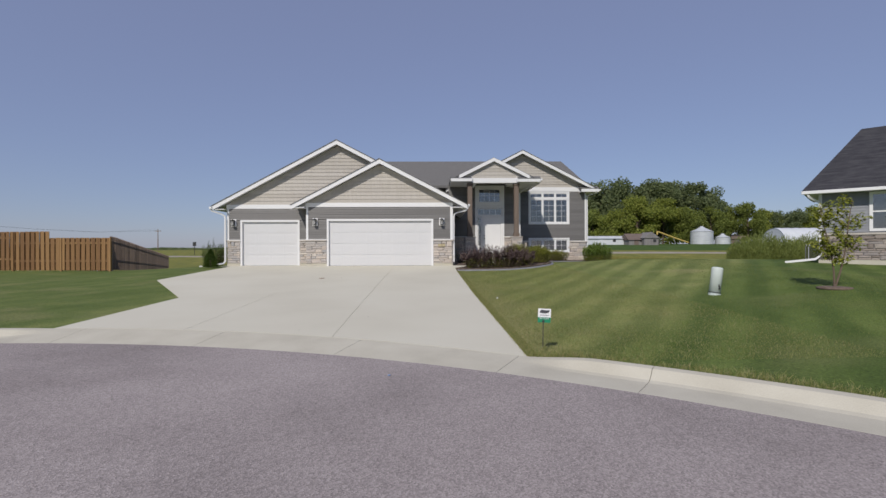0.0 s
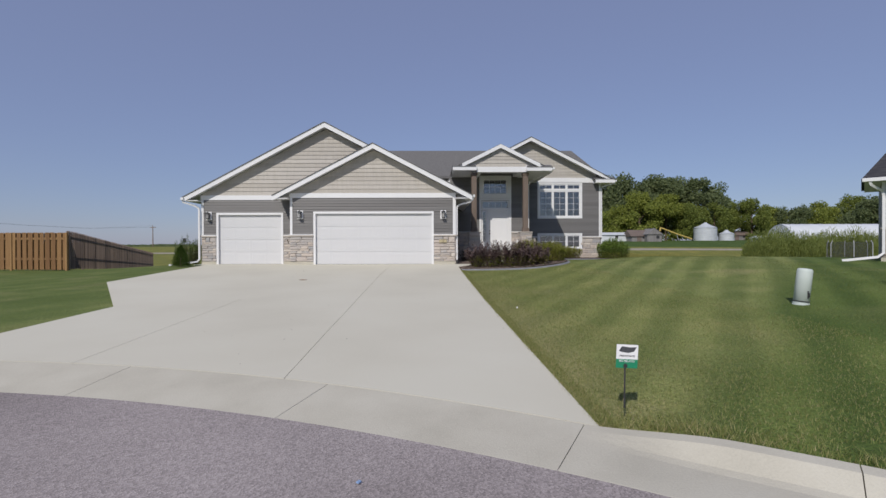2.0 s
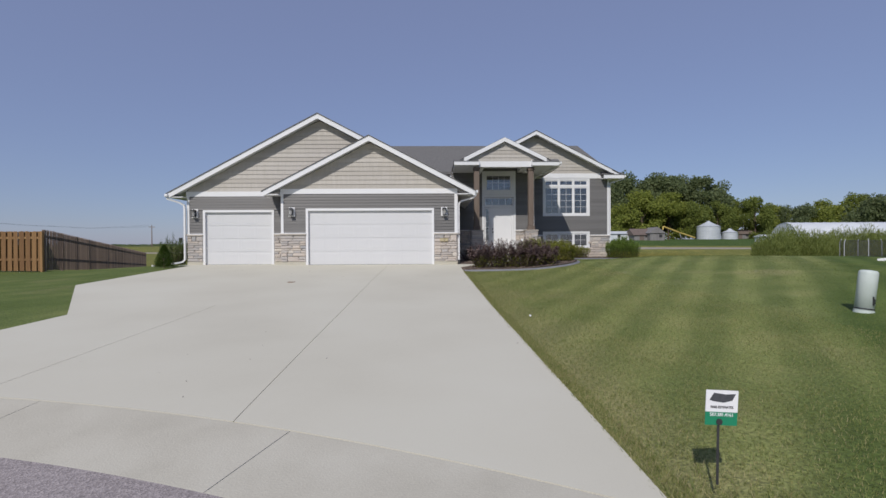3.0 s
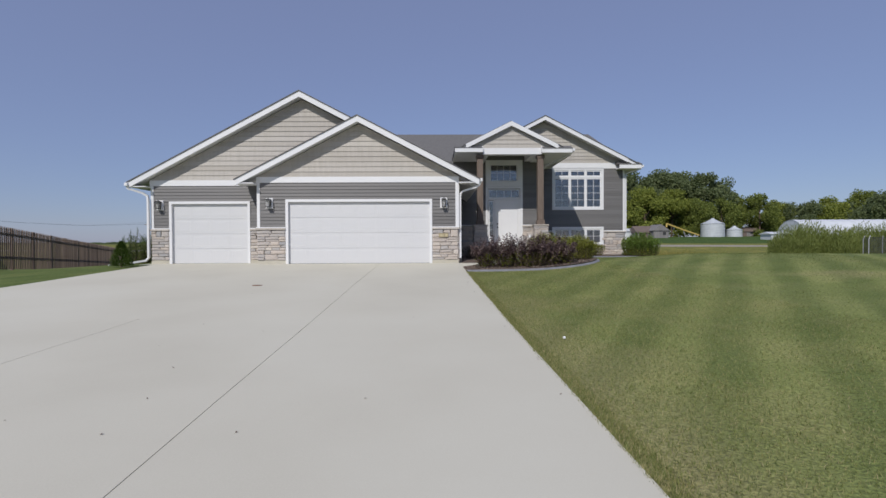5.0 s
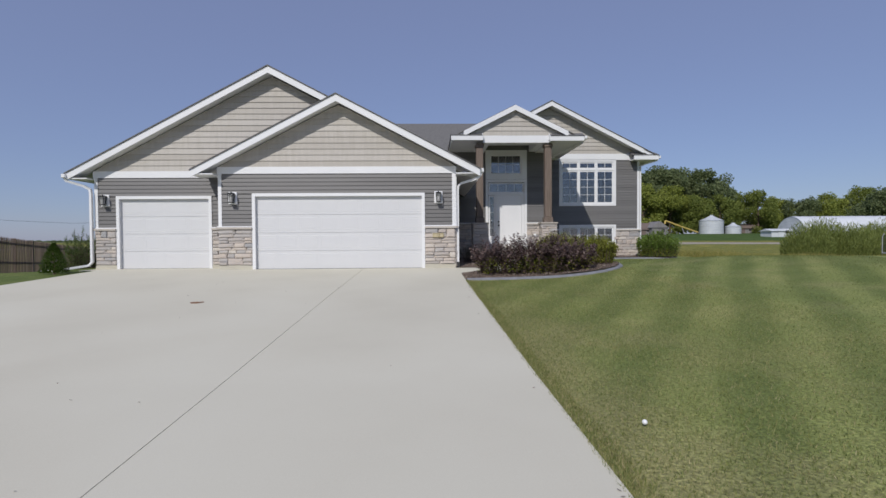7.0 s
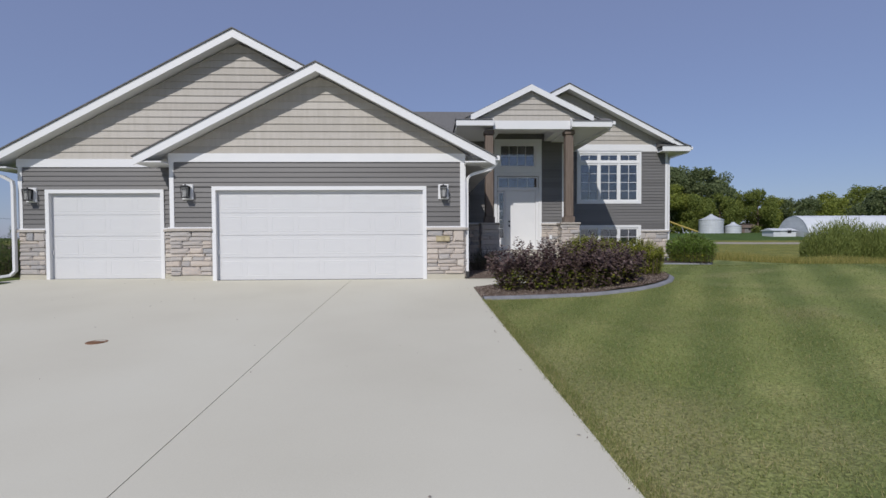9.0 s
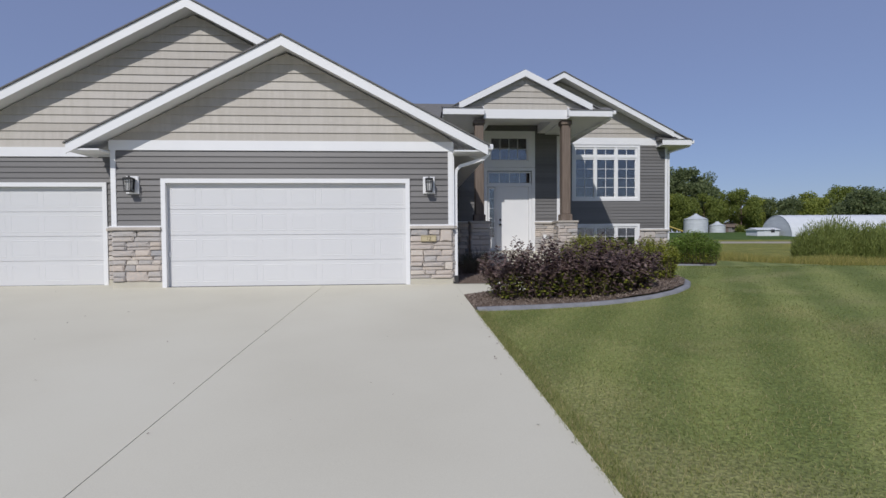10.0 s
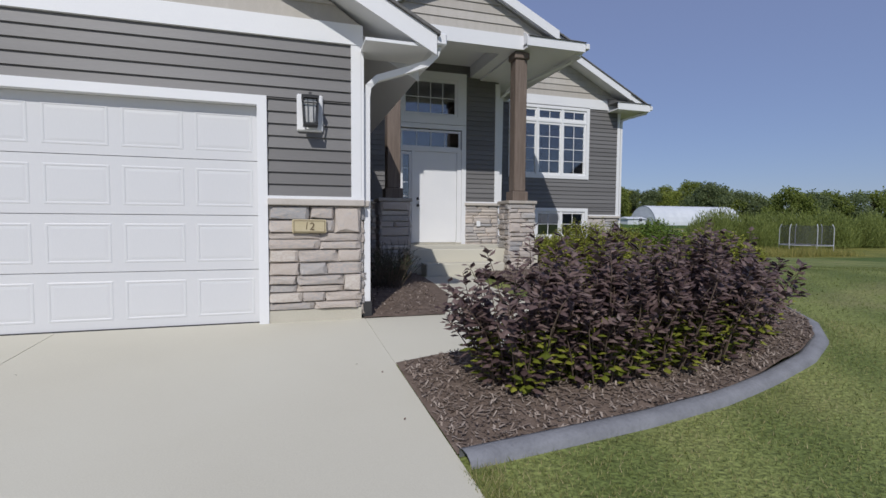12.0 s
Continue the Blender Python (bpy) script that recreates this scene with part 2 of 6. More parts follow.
def piece(name, me, m, parent, label=""):
    """One more object on a shared mesh."""
    ob = new(name, me)
    ob.parent = parent
    ob.matrix_basis = m
    return tagged(ob, label)


def solid(bm, loop, off):
    """A closed prism: a loop of points, swept by off."""
    off = Vector(off)
    a = [bm.verts.new(p) for p in loop]
    b = [bm.verts.new(Vector(p) + off) for p in loop]
    bm.faces.new(a)
    bm.faces.new(b[::-1])
    for i in range(len(a)):
        j = (i + 1) % len(a)
        bm.faces.new((a[i], b[i], b[j], a[j]))


def block(bm, x0, y0, z0, x1, y1, z1):
    solid(bm, [(x0, y0, z0), (x1, y0, z0), (x1, y1, z0), (x0, y1, z0)], (0, 0, z1 - z0))


def blocks(*boxes):
    bm = bmesh.new()
    for b in boxes:
        block(bm, *b)
    return bm


def bevelled(bm, w=0.006):
    bmesh.ops.remove_doubles(bm, verts=bm.verts, dist=1e-5)
    bmesh.ops.bevel(bm, geom=list(bm.edges), offset=w, segments=1, affect="EDGES", profile=0.5)
    return bm


def tube(bm, path, r, sides=8, r2=None):
    """A round tube along a path, tapering to r2."""
    pts = [Vector(p) for p in path]
    rings = []
    for i, p in enumerate(pts):
        d = (pts[min(i + 1, len(pts) - 1)] - pts[max(i - 1, 0)]).normalized()
        u = d.orthogonal().normalized()
        v = d.cross(u)
        rr = r if r2 is None else r + (r2 - r) * i / (len(pts) - 1)
        rings.append([bm.verts.new(p + rr * (math.cos(2 * math.pi * k / sides) * u + math.sin(2 * math.pi * k / sides) * v)) for k in range(sides)])
    for a, b in zip(rings, rings[1:]):
        for k in range(sides):
            bm.faces.new((a[k], a[(k + 1) % sides], b[(k + 1) % sides], b[k]))
    bm.faces.new(rings[0][::-1])
    bm.faces.new(rings[-1])


def duct(bm, path, w, d, side=(0, 1, 0)):
    """A rectangular pipe along a path; side: the way of its width."""
    pts = [Vector(p) for p in path]
    s = Vector(side).normalized()
    rings = []
    for i, p in enumerate(pts):
        t = (pts[min(i + 1, len(pts) - 1)] - pts[max(i - 1, 0)]).normalized()
        o = t.cross(s).normalized()
        rings.append([bm.verts.new(p + a * w / 2 * s + b * d / 2 * o) for a, b in ((-1, -1), (1, -1), (1, 1), (-1, 1))])
    for a, b in zip(rings, rings[1:]):
        for k in range(4):
            bm.faces.new((a[k], a[(k + 1) % 4], b[(k + 1) % 4], b[k]))
    bm.faces.new(rings[0][::-1])
    bm.faces.new(rings[-1])


def lathe(bm, profile, at=(0, 0, 0), sides=20, tilt=None):
    rings = []
    m = Matrix.Translation(at) @ (tilt or Matrix())
    for r, z in profile:
        rings.append([bm.verts.new(m @ Vector((r * math.cos(2 * math.pi * k / sides), r * math.sin(2 * math.pi * k / sides), z))) for k in range(sides)])
    for a, b in zip(rings, rings[1:]):
        for k in range(sides):
            bm.faces.new((a[k], a[(k + 1) % sides], b[(k + 1) % sides], b[k]))
    bm.faces.new(rings[0][::-1])
    bm.faces.new(rings[-1])


def thing(name, label, category, at=(0, 0, 0), group="", kind=""):
    ob = new(name)
    ob.matrix_basis = Matrix.Translation(at)
    return tagged(ob, label, category, group, kind)


def raw(name, verts, faces, mat, parent=None, label=""):
    me = bpy.data.meshes.new(name)
    me.from_pydata(verts, [], faces)
    me.materials.append(mat)
    ob = new(name, me)
    if parent:
        ob.parent = parent
    return tagged(ob, label)


# ---- the lie of the land ----
CX, CY, R_ROAD, R_KERB = -7.69, -30.68, 15.35, 16.15


def ease(a, b, v):
    t = min(1.0, max(0.0, (v - a) / (b - a)))
    return t * t * (3 - 2 * t)


def slope_z(y):
    """The driveway's plane, falling from the garage to the street."""
    y = min(0.0, y)
    return 0.042 * y if y > -10 else -0.42 + 0.030 * (y + 10)


def rgt(y):
    """The drive's edge along the lawn."""
    return 0.035 - 0.0155 * y + 0.0004 * y * y


def land(x, y):
    z = slope_z(y)
    off = max(ease(rgt(y), rgt(y) + 0.6, x), 1 - ease(-8.1, -7.5, x))
    z += max(0.0, -0.555 - z) * off
    z -= 1.1 * ease(5, 30, x) * ease(-9, 24, y) * (1 - ease(60, 150, y))
    z -= 0.14 * ease(-11.5, -16, x) * ease(-8, 0, y)
    z -= 1.3 * min(1.0, max(0.0, (y + 0.5) / 27)) * ease(-11, -16, x) * (1 - ease(60, 150, y))
    z += (0.20 * ease(2, 6, x) + 0.22 * ease(5.8, 8.5, x)) * (1 - ease(-3, 6, y)) * ease(-18.5, -13, y)
    z += 1.7 * ease(50, 125, y) * ease(5, 45, x)
    return z + 0.55 * ease(60, 165, y)


def build_ground():
    radii = [16.13] + [16.5 + 0.8 * i for i in range(60)] + [64 * 1.16 ** i for i in range(28)]
    n = 240
    verts, faces = [], []
    for r in radii:
        for k in range(n):
            a = 2 * math.pi * k / n
            x, y = CX + r * math.cos(a), CY + r * math.sin(a)
            verts.append((x, y, (land(x, y) if r > 16.3 else min(land(x, y), -0.552)) - 0.012))
    for i in range(len(radii) - 1):
        for k in range(n):
            j = (k + 1) % n
            faces.append((i * n + k, (i + 1) * n + k, (i + 1) * n + j, i * n + j))
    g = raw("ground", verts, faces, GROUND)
    for f in g.data.polygons:
        f.use_smooth = True
    tagged(g, "mown green lawn with mower stripes, meadow and fields beyond", "ground", kind="structure")
    verts, faces = [(CX, CY, -0.60)], []
    for i, (r, z) in enumerate(((5, -0.605), (10, -0.625), (15.4, -0.66))):
        for k in range(n):
            a = 2 * math.pi * k / n
            verts.append((CX + r * math.cos(a), CY + r * math.sin(a), z))
    for k in range(n):
        j = (k + 1) % n
        faces.append((0, 1 + k, 1 + j))
        for i in range(2):
            faces.append((1 + i * n + k, 1 + (i + 1) * n + k, 1 + (i + 1) * n + j, 1 + i * n + j))
    r = raw("road", verts, faces, ROAD)
    tagged(r, "pinkish grey chip-seal road of a cul-de-sac", "road", kind="structure")


def build_kerb():
    """Rolled concrete kerb round the cul-de-sac, dropped where the driveway meets it, cast in lengths with open joints."""
    kerb = thing("kerb", "pale weathered concrete kerb and gutter along the road", "kerb", kind="structure")
    offs = (0.0, 0.02, 0.48, 0.55, 0.62, 0.69, 0.80, 0.81)
    up = list(zip(offs, (-0.661, -0.658, -0.667, -0.652, -0.605, -0.556, -0.546, -0.76)))
    a_right, a_left = math.atan2(-16.75 - CY, 0.40 - CX), math.atan2(16.1, 0.22)
    cuts = [54.5, 60.4, 69.2] + [78.0 + 336.5 * i / 37 for i in range(38)]
    for s0, s1 in zip(cuts, cuts[1:]):
        a0, a1 = radians(s0 + 0.012), radians(s1 - 0.012)
        if a0 > math.pi:
            a0, a1 = a0 - 2 * math.pi, a1 - 2 * math.pi
        bm = bmesh.new()
        rings = []
        for k in range(13):
            a = a0 + (a1 - a0) * k / 12
            b = ease(a_right - 0.055, a_right + 0.015, a) * (1 - ease(a_left - 0.01, a_left + 0.05, a))
            meet = slope_z(CY + (R_ROAD + 0.8) * math.sin(a)) - 0.001
            down = [(o, -0.661 if o < 0.01 else -0.76 if o > 0.805 else -0.658 + (meet + 0.658) * (o - 0.02) / 0.78) for o in offs]
            rings.append([bm.verts.new((CX + (R_ROAD + u[0]) * math.cos(a), CY + (R_ROAD + u[0]) * math.sin(a), u[1] + (d[1] - u[1]) * b)) for u, d in zip(up, down)])
        for p, q in zip(rings, rings[1:]):
            for i in range(len(up) - 1):
                bm.faces.new((p[i], p[i + 1], q[i + 1], q[i]))
        bm.faces.new(rings[0])
        bm.faces.new(rings[-1][::-1])
        part("kerb_length", bm, KERB, kerb)


def slab(parent, loop, name="slab", thick=0.12, lift=0.0):
    """A concrete slab: a flat loop laid on the drive's plane."""
    bm = bmesh.new()
    solid(bm, [(x, y, 0.0) for x, y in loop], (0, 0, -thick))
    bmesh.ops.bisect_plane(bm, geom=list(bm.verts) + list(bm.edges) + list(bm.faces), plane_co=(0, -10, 0), plane_no=(0, 1, 0))
    for v in bm.verts:
        v.co.z += slope_z(v.co.y) + lift
    return part(name, bm, CONCRETE, parent)


def build_drive():
    d = thing("driveway", "wide pale concrete driveway with sawn joints", "driveway", kind="structure")
    g, tie = 0.0035, -9.5

    def on_kerb(x):
        return (x, CY + math.sqrt(16.163 ** 2 - (x - CX) ** 2))

    def kerb_run(xa, xb, n=8):
        return [on_kerb(xa + (xb - xa) * k / n) for k in range(n + 1)]

    def c(y):
        return -2.71 + 0.0011 * y * y

    def c2(y):
        return -5.45 - 0.0235 * y
    bends = (-5.0, -10.0, -13.0)
    slab(d, [(c(0) + g, -0.01), (rgt(0), -0.01), *[(rgt(y), y) for y in bends], *kerb_run(0.39, c(-15.4) + g, 10), *[(c(y) + g, y) for y in bends[::-1]]])
    slab(d, [(-10.5, -0.01), (c(0) - g, -0.01), *[(c(y) - g, y) for y in bends], *kerb_run(c(-15.4) - g, c2(-14.8) + g), (c2(-10) + g, -10.0), (c2(tie) + g, tie), (c2(tie) - g, tie), (-8.11, tie), (-10.5, -6.1)])
    slab(d, [(c2(tie) - g, tie), (c2(-10) - g, -10.0), *kerb_run(c2(-14.8) - g, -7.45), (-7.43, -10.47), (-8.11, tie)])
    slab(d, [(-11.0, 0.9), (-6.97, 0.9), (-6.97, -0.005), (-11.0, -0.005)])
    slab(d, [(rgt(0) + 0.006, -0.005), (rgt(-1.5) + 0.006, -1.5), (1.3, -1.44), (2.0, -0.85), (2.4, 0.2)], "walkway_slab", lift=-0.004)
    slab(d, [(0.9, -0.002), (2.42, 0.203), (2.5, 2.0), (2.6, 3.64), (1.6, 3.64), (1.4, 1.4)], "walkway_slab", lift=-0.008)
    return d


build_ground()
build_kerb()
build_drive()

# ---- the house ----
house = thing("house", "grey and tan sided split-level house with attached triple garage", "house")


def wall_with_holes(name, u0, u1, z0, z1, holes, at, along="x", thick=0.18, mat=None, label="", gable=None):
    """A wall along x (front face at y=at) or along y (face at x=at), with holes (u0, u1, z0, z1)."""
    holes = [(h[0] - 0.02, h[1] + 0.02, h[2] - 0.02, h[3] + 0.02) for h in holes]
    us = sorted({u0, u1, *[v for h in holes for v in h[:2]]})
    zs = sorted({z0, z1, *[v for h in holes for v in h[2:] if z0 < v < z1]})
    bm = bmesh.new()
    seen = {}

    def vert(i, k, back):
        if (i, k, back) not in seen:
            o = thick if back else 0.0
            seen[(i, k, back)] = bm.verts.new((us[i], at + o, zs[k]) if along == "x" else (at - o, us[i], zs[k]))
        return seen[(i, k, back)]

    def kept(i, k):
        if not (0 <= i < len(us) - 1 and 0 <= k < len(zs) - 1):
            return False
        m, c = (us[i] + us[i + 1]) / 2, (zs[k] + zs[k + 1]) / 2
        return not any(h[0] < m < h[1] and h[2] < c < h[3] for h in holes)
    for i in range(len(us) - 1):
        for k in range(len(zs) - 1):
            if not kept(i, k):
                continue
            for back in (0, 1):
                bm.faces.new([vert(i + p, k + q, back) for p, q in ((0, 0), (1, 0), (1, 1), (0, 1))])
            for di, dk, ends in ((-1, 0, ((0, 0), (0, 1))), (1, 0, ((1, 0), (1, 1))), (0, -1, ((0, 0), (1, 0))), (0, 1, ((0, 1), (1, 1)))):
                if not kept(i + di, k + dk):
                    (p, q), (p2, q2) = ends
                    bm.faces.new((vert(i + p, k + q, 0), vert(i + p2, k + q2, 0), vert(i + p2, k + q2, 1), vert(i + p, k + q, 1)))
    if gable:
        gb = bmesh.new()
        solid(gb, [(x, at, z) for x, z in gable], (0, thick, 0))
        part("gable_wall", gb, TAN, house)
    return part(name, bm, mat or GREY, house, label)


def board(parent, la, ra, lb, rb, z0, z1, place, mat, thick=0.026, name="siding_board"):
    """A lap board from z0 (left la to right ra) to z1 (lb to rb); place maps (u, out, z) to the world."""
    bm = bmesh.new()
    lo = [place(la, 0.0, z0), place(ra, 0.0, z0), place(ra, thick, z0), place(la, thick, z0)]
    hi = [place(lb, 0.0, z1), place(rb, 0.0, z1), place(rb, 0.005, z1), place(lb, 0.005, z1)]
    a, b = [bm.verts.new(p) for p in lo], [bm.verts.new(p) for p in hi]
    bm.faces.new(a)
    bm.faces.new(b[::-1])
    for i in range(4):
        j = (i + 1) % 4
        bm.faces.new((a[i], b[i], b[j], a[j]))
    return part(name, bm, mat, parent)


def siding(parent, u0, u1, z0, z1, course, holes, place, mat, left=None, right=None):
    """Courses of lap boards between u0 and u1, cut round holes; left and right give slanting ends."""
    z = z0
    while z < z1 - 0.01:
        top = min(z + course, z1)
        cuts = sorted({z, top, *[v for h in holes for v in h[2:] if z + 0.012 < v < top - 0.012]})
        for a, b in zip(cuts, cuts[1:]):
            k = (a + b) / 2
            spans = [(u0, u1)]
            for h in holes:
                if h[2] < k < h[3]:
                    spans = [s for p, q in spans for s in ((p, min(q, h[0])), (max(p, h[1]), q)) if s[1] - s[0] > 0.02]
            for p, q in spans:
                la = max(p, left(a)) if left else p
                lb = max(p, left(b)) if left else p
                ra = min(q, right(a)) if right else q
                rb = min(q, right(b)) if right else q
                if ra - la > 0.04 and rb - lb > -0.001:
                    board(parent, la, ra, lb, max(rb, lb + 0.002), a, b, place, mat)
        z = top


def stone_mesh(seed):
    rnd = random.Random(seed)
    bm = bmesh.new()
    def ring(inset, out, jig):
        pts = [(-0.5 + inset, -0.5 + inset), (-0.1, -0.5 + inset * 0.8), (0.5 - inset, -0.5 + inset), (0.5 - inset * 0.9, 0.05), (0.5 - inset, 0.5 - inset), (0.12, 0.5 - inset * 0.7), (-0.5 + inset, 0.5 - inset), (-0.5 + inset * 0.8, -0.06)]
        return [bm.verts.new((x + rnd.uniform(-jig, jig), -out - rnd.uniform(0, jig) * 2, z + rnd.uniform(-jig, jig))) for x, z in pts]
    r = [ring(0.0, 0.0, 0.02), ring(0.03, 0.5, 0.05), ring(0.11, 0.9, 0.075)]
    for a, b in zip(r, r[1:]):
        for i in range(8):
            bm.faces.new((a[i], a[(i + 1) % 8], b[(i + 1) % 8], b[i]))
    c = bm.verts.new((rnd.uniform(-0.1, 0.1), -1.0 - rnd.uniform(0, 0.15), rnd.uniform(-0.1, 0.1)))
    for i in range(8):
        bm.faces.new((r[-1][i], r[-1][(i + 1) % 8], c))
    bm.faces.new(r[0][::-1])
    bmesh.ops.recalc_face_normals(bm, faces=bm.faces)
    me = bpy.data.meshes.new("stone")
    bm.to_mesh(me)
    bm.free()
    me.materials.append(STONE)
    return me


STONES = [stone_mesh(i) for i in range(10)]
STONE_RND = random.Random(5)


def stonework(parent, u0, u1, z0, z1, holes, place_m):
    """Ledge stones in uneven courses; place_m(u, z) gives a pose whose -y looks out of the wall."""
    rnd = STONE_RND
    z = z0
    while z < z1 - 0.02:
        h = rnd.choice((0.075, 0.10, 0.13, 0.17, 0.21))
        if z1 - z - h < 0.07:
            h = z1 - z
        u = u0
        while u < u1 - 0.02:
            w = rnd.uniform(0.18, 0.50)
            if u1 - u - w < 0.14:
                w = u1 - u
            cut = rnd.uniform(0.36, 0.62)
            rows = [(z, h)] if h < 0.15 or rnd.random() < 0.45 else [(z, h * cut), (z + h * cut, h * (1 - cut))]
            for rz, rh in rows:
                cu, cz = u + w / 2, rz + rh / 2
                if any(a < cu < b and c < cz < d for a, b, c, d in holes):
                    continue
                m = place_m(cu, cz) @ Matrix.Diagonal((max(0.03, w - 0.006), rnd.uniform(0.035, 0.07), max(0.03, rh - 0.005), 1))
                piece("stone", rnd.choice(STONES), m, parent)
            u += w
        z += h


def front(y):
    return lambda u, o, z: Vector((u, y - o, z))


def front_m(y):
    return lambda u, z: Matrix.Translation((u, y, z))


def side_r(x):
    """A wall face that looks to +x; u runs along y."""
    return lambda u, o, z: Vector((x + o, u, z))


def side_r_m(x):
    return lambda u, z: Matrix.Translation((x, u, z)) @ Matrix.Rotation(radians(90), 4, "Z")


COURSE = 0.118
# garage, double front
GD = (-5.88, -1.0, -0.02, 2.135)
GDT = (GD[0] - 0.09, GD[1] + 0.09, -0.02, GD[3] + 0.09)
EAVE, PEAK_G, XG, PITCH = 2.90, 5.05, -3.43, 0.52
gw = wall_with_holes("wall", -6.95, 0.0, -0.1, 3.02, [GD], 0.0, label="front wall of the double garage, grey lap siding over stone",
                     gable=[(-6.95, 3.02), (0.0, 3.02), (XG, PEAK_G - 0.24)])
siding(gw, -6.85, -0.1, 1.265, 2.80, COURSE, [GDT], front(0.0), GREY)
stonework(gw, -6.95, GDT[0], 0.125, 1.17, [], front_m(0.0))
stonework(gw, GDT[1], 0.0, 0.125, 1.17, [], front_m(0.0))
siding(gw, -6.95, 0.0, 3.0, 4.95, 0.175, [], front(0.0), TAN,
       left=lambda z: XG - (PEAK_G - 0.22 - z) / PITCH, right=lambda z: XG + (PEAK_G - 0.22 - z) / PITCH)
# garage, single front
SD = (-10.24, -7.54, -0.02, 2.135)
SDT = (SD[0] - 0.09, SD[1] + 0.09, -0.02, SD[3] + 0.09)
SY, XB, PEAK_B = 0.70, -5.58, 6.10
sw = wall_with_holes("wall", -10.98, -6.95, -0.1, 3.02, [SD], SY, label="front wall of the single garage bay, grey lap siding over stone",
                     gable=[(-10.98, 3.02), (-0.1, 3.02), (XB, PEAK_B - 0.24)])
siding(sw, -10.88, -6.95, 1.265, 2.78, COURSE, [SDT], front(SY), GREY)
stonework(sw, -10.98, SDT[0], 0.125, 1.17, [], front_m(SY))
stonework(sw, SDT[1], -6.95, 0.125, 1.17, [], front_m(SY))
siding(sw, -10.98, -0.3, 2.98, 5.95, 0.175, [], front(SY), TAN,
       left=lambda z: XB - (PEAK_B - 0.22 - z) / 0.53, right=lambda z: XB + (PEAK_B - 0.22 - z) / 0.53)
# garage sides
ret = wall_with_holes("wall", 0.18, SY, -0.1, 3.0, [], -6.77, "y", label="short return wall of the double garage")
gr = wall_with_holes("wall", 0.18, 7.53, -0.1, 3.0, [], 0.0, "y", label="side wall of the garage, grey lap siding over stone")
siding(gr, 0.05, 6.25, 1.265, 2.85, COURSE, [], side_r(0.0), GREY)
stonework(gr, 0.0, 6.25, 0.03, 1.17, [], side_r_m(0.0))
wall_with_holes("wall", SY + 0.18, 16.9, -0.1, 3.0, [], -10.8, "y", label="far side wall of the garage")
# entry bay
EY = 6.25
ED = (1.74, 3.22, 0.5, 2.82)
EW = (1.78, 3.14, 3.47, 4.38)
ew = wall_with_holes("wall", 0.0, 4.25, -0.1, 4.86, [(1.70, 3.26, 0.5, 3.28), (1.78, 3.16, 3.50, 4.40)], EY, label="entry wall, dark grey lap siding over stone")
TRIM_E = (1.60, 3.36, 0.45, 4.57)
siding(ew, 0.02, 4.15, 1.52, 4.84, COURSE, [TRIM_E], front(EY), GREY)
stonework(ew, 0.0, TRIM_E[0], 0.05, 1.44, [], front_m(EY))
stonework(ew, TRIM_E[1], 4.25, 0.05, 1.44, [], front_m(EY))
es = wall_with_holes("wall", EY + 0.18, 7.53, -0.1, 4.7, [], 4.25, "y", label="side wall of the entry bay")
siding(es, EY + 0.1, 7.53, 1.27, 4.62, COURSE, [], side_r(4.25), GREY)
stonework(es, EY, 7.53, 0.05, 1.17, [], side_r_m(4.25))
# house front
HY = 7.53
W1, W2 = (5.21, 7.62, 2.42, 4.32), (5.21, 7.62, 0.62, 1.36)
W1T, W2T = (5.11, 7.72, 2.32, 4.42), (5.11, 7.72, 0.52, 1.46)
XH, PEAK_H = 4.67, 6.98
hw = wall_with_holes("wall", 4.07, 8.8, -0.4, 4.68, [W1, W2], HY, label="front wall of the house, dark grey lap siding over stone",
                     gable=[(0.6, 4.68), (8.78, 4.68), (XH, PEAK_H - 0.24)])
siding(hw, 4.27, 8.7, 1.27, 4.40, COURSE, [W1T, W2T], front(HY), GREY)
stonework(hw, 4.27, 8.8, -0.25, 1.18, [W2T], front_m(HY))
siding(hw, 0.4, 8.8, 4.68, 6.95, 0.175, [], front(HY), TAN,
       left=lambda z: XH - (PEAK_H - 0.22 - z) / 0.5, right=lambda z: XH + (PEAK_H - 0.22 - z) / 0.5)
wall_with_holes("wall", HY + 0.18, 16.9, -0.4, 4.5, [], 8.8, "y", label="far side wall of the house")
wall_with_holes("wall", -10.8, 8.62, -0.4, 4.5, [], 16.72, label="back wall of the house")
# interiors behind the glass, their shade painted in by dark colours
part("room_floor", blocks((0.02, HY + 0.2, 1.7, 8.6, 16.7, 1.85), (0.02, EY + 0.2, 0.35, 4.05, HY + 0.2, 0.5), (0.02, HY + 0.2, -0.3, 8.6, 16.7, 0.05)), DIM_FLOOR, house, "floors of the rooms inside, coloured near black to keep them dim")
part("room_wall", blocks((0.02, 12.0, -0.2, 8.6, 12.1, 4.6), (4.0, HY + 0.2, 1.85, 4.06, 12.0, 4.6)), INSIDE, house, "plain plaster walls of the rooms inside, darkened in colour to look dim")
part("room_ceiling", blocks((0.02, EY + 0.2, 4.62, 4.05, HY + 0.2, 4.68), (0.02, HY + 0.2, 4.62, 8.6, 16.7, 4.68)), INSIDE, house)


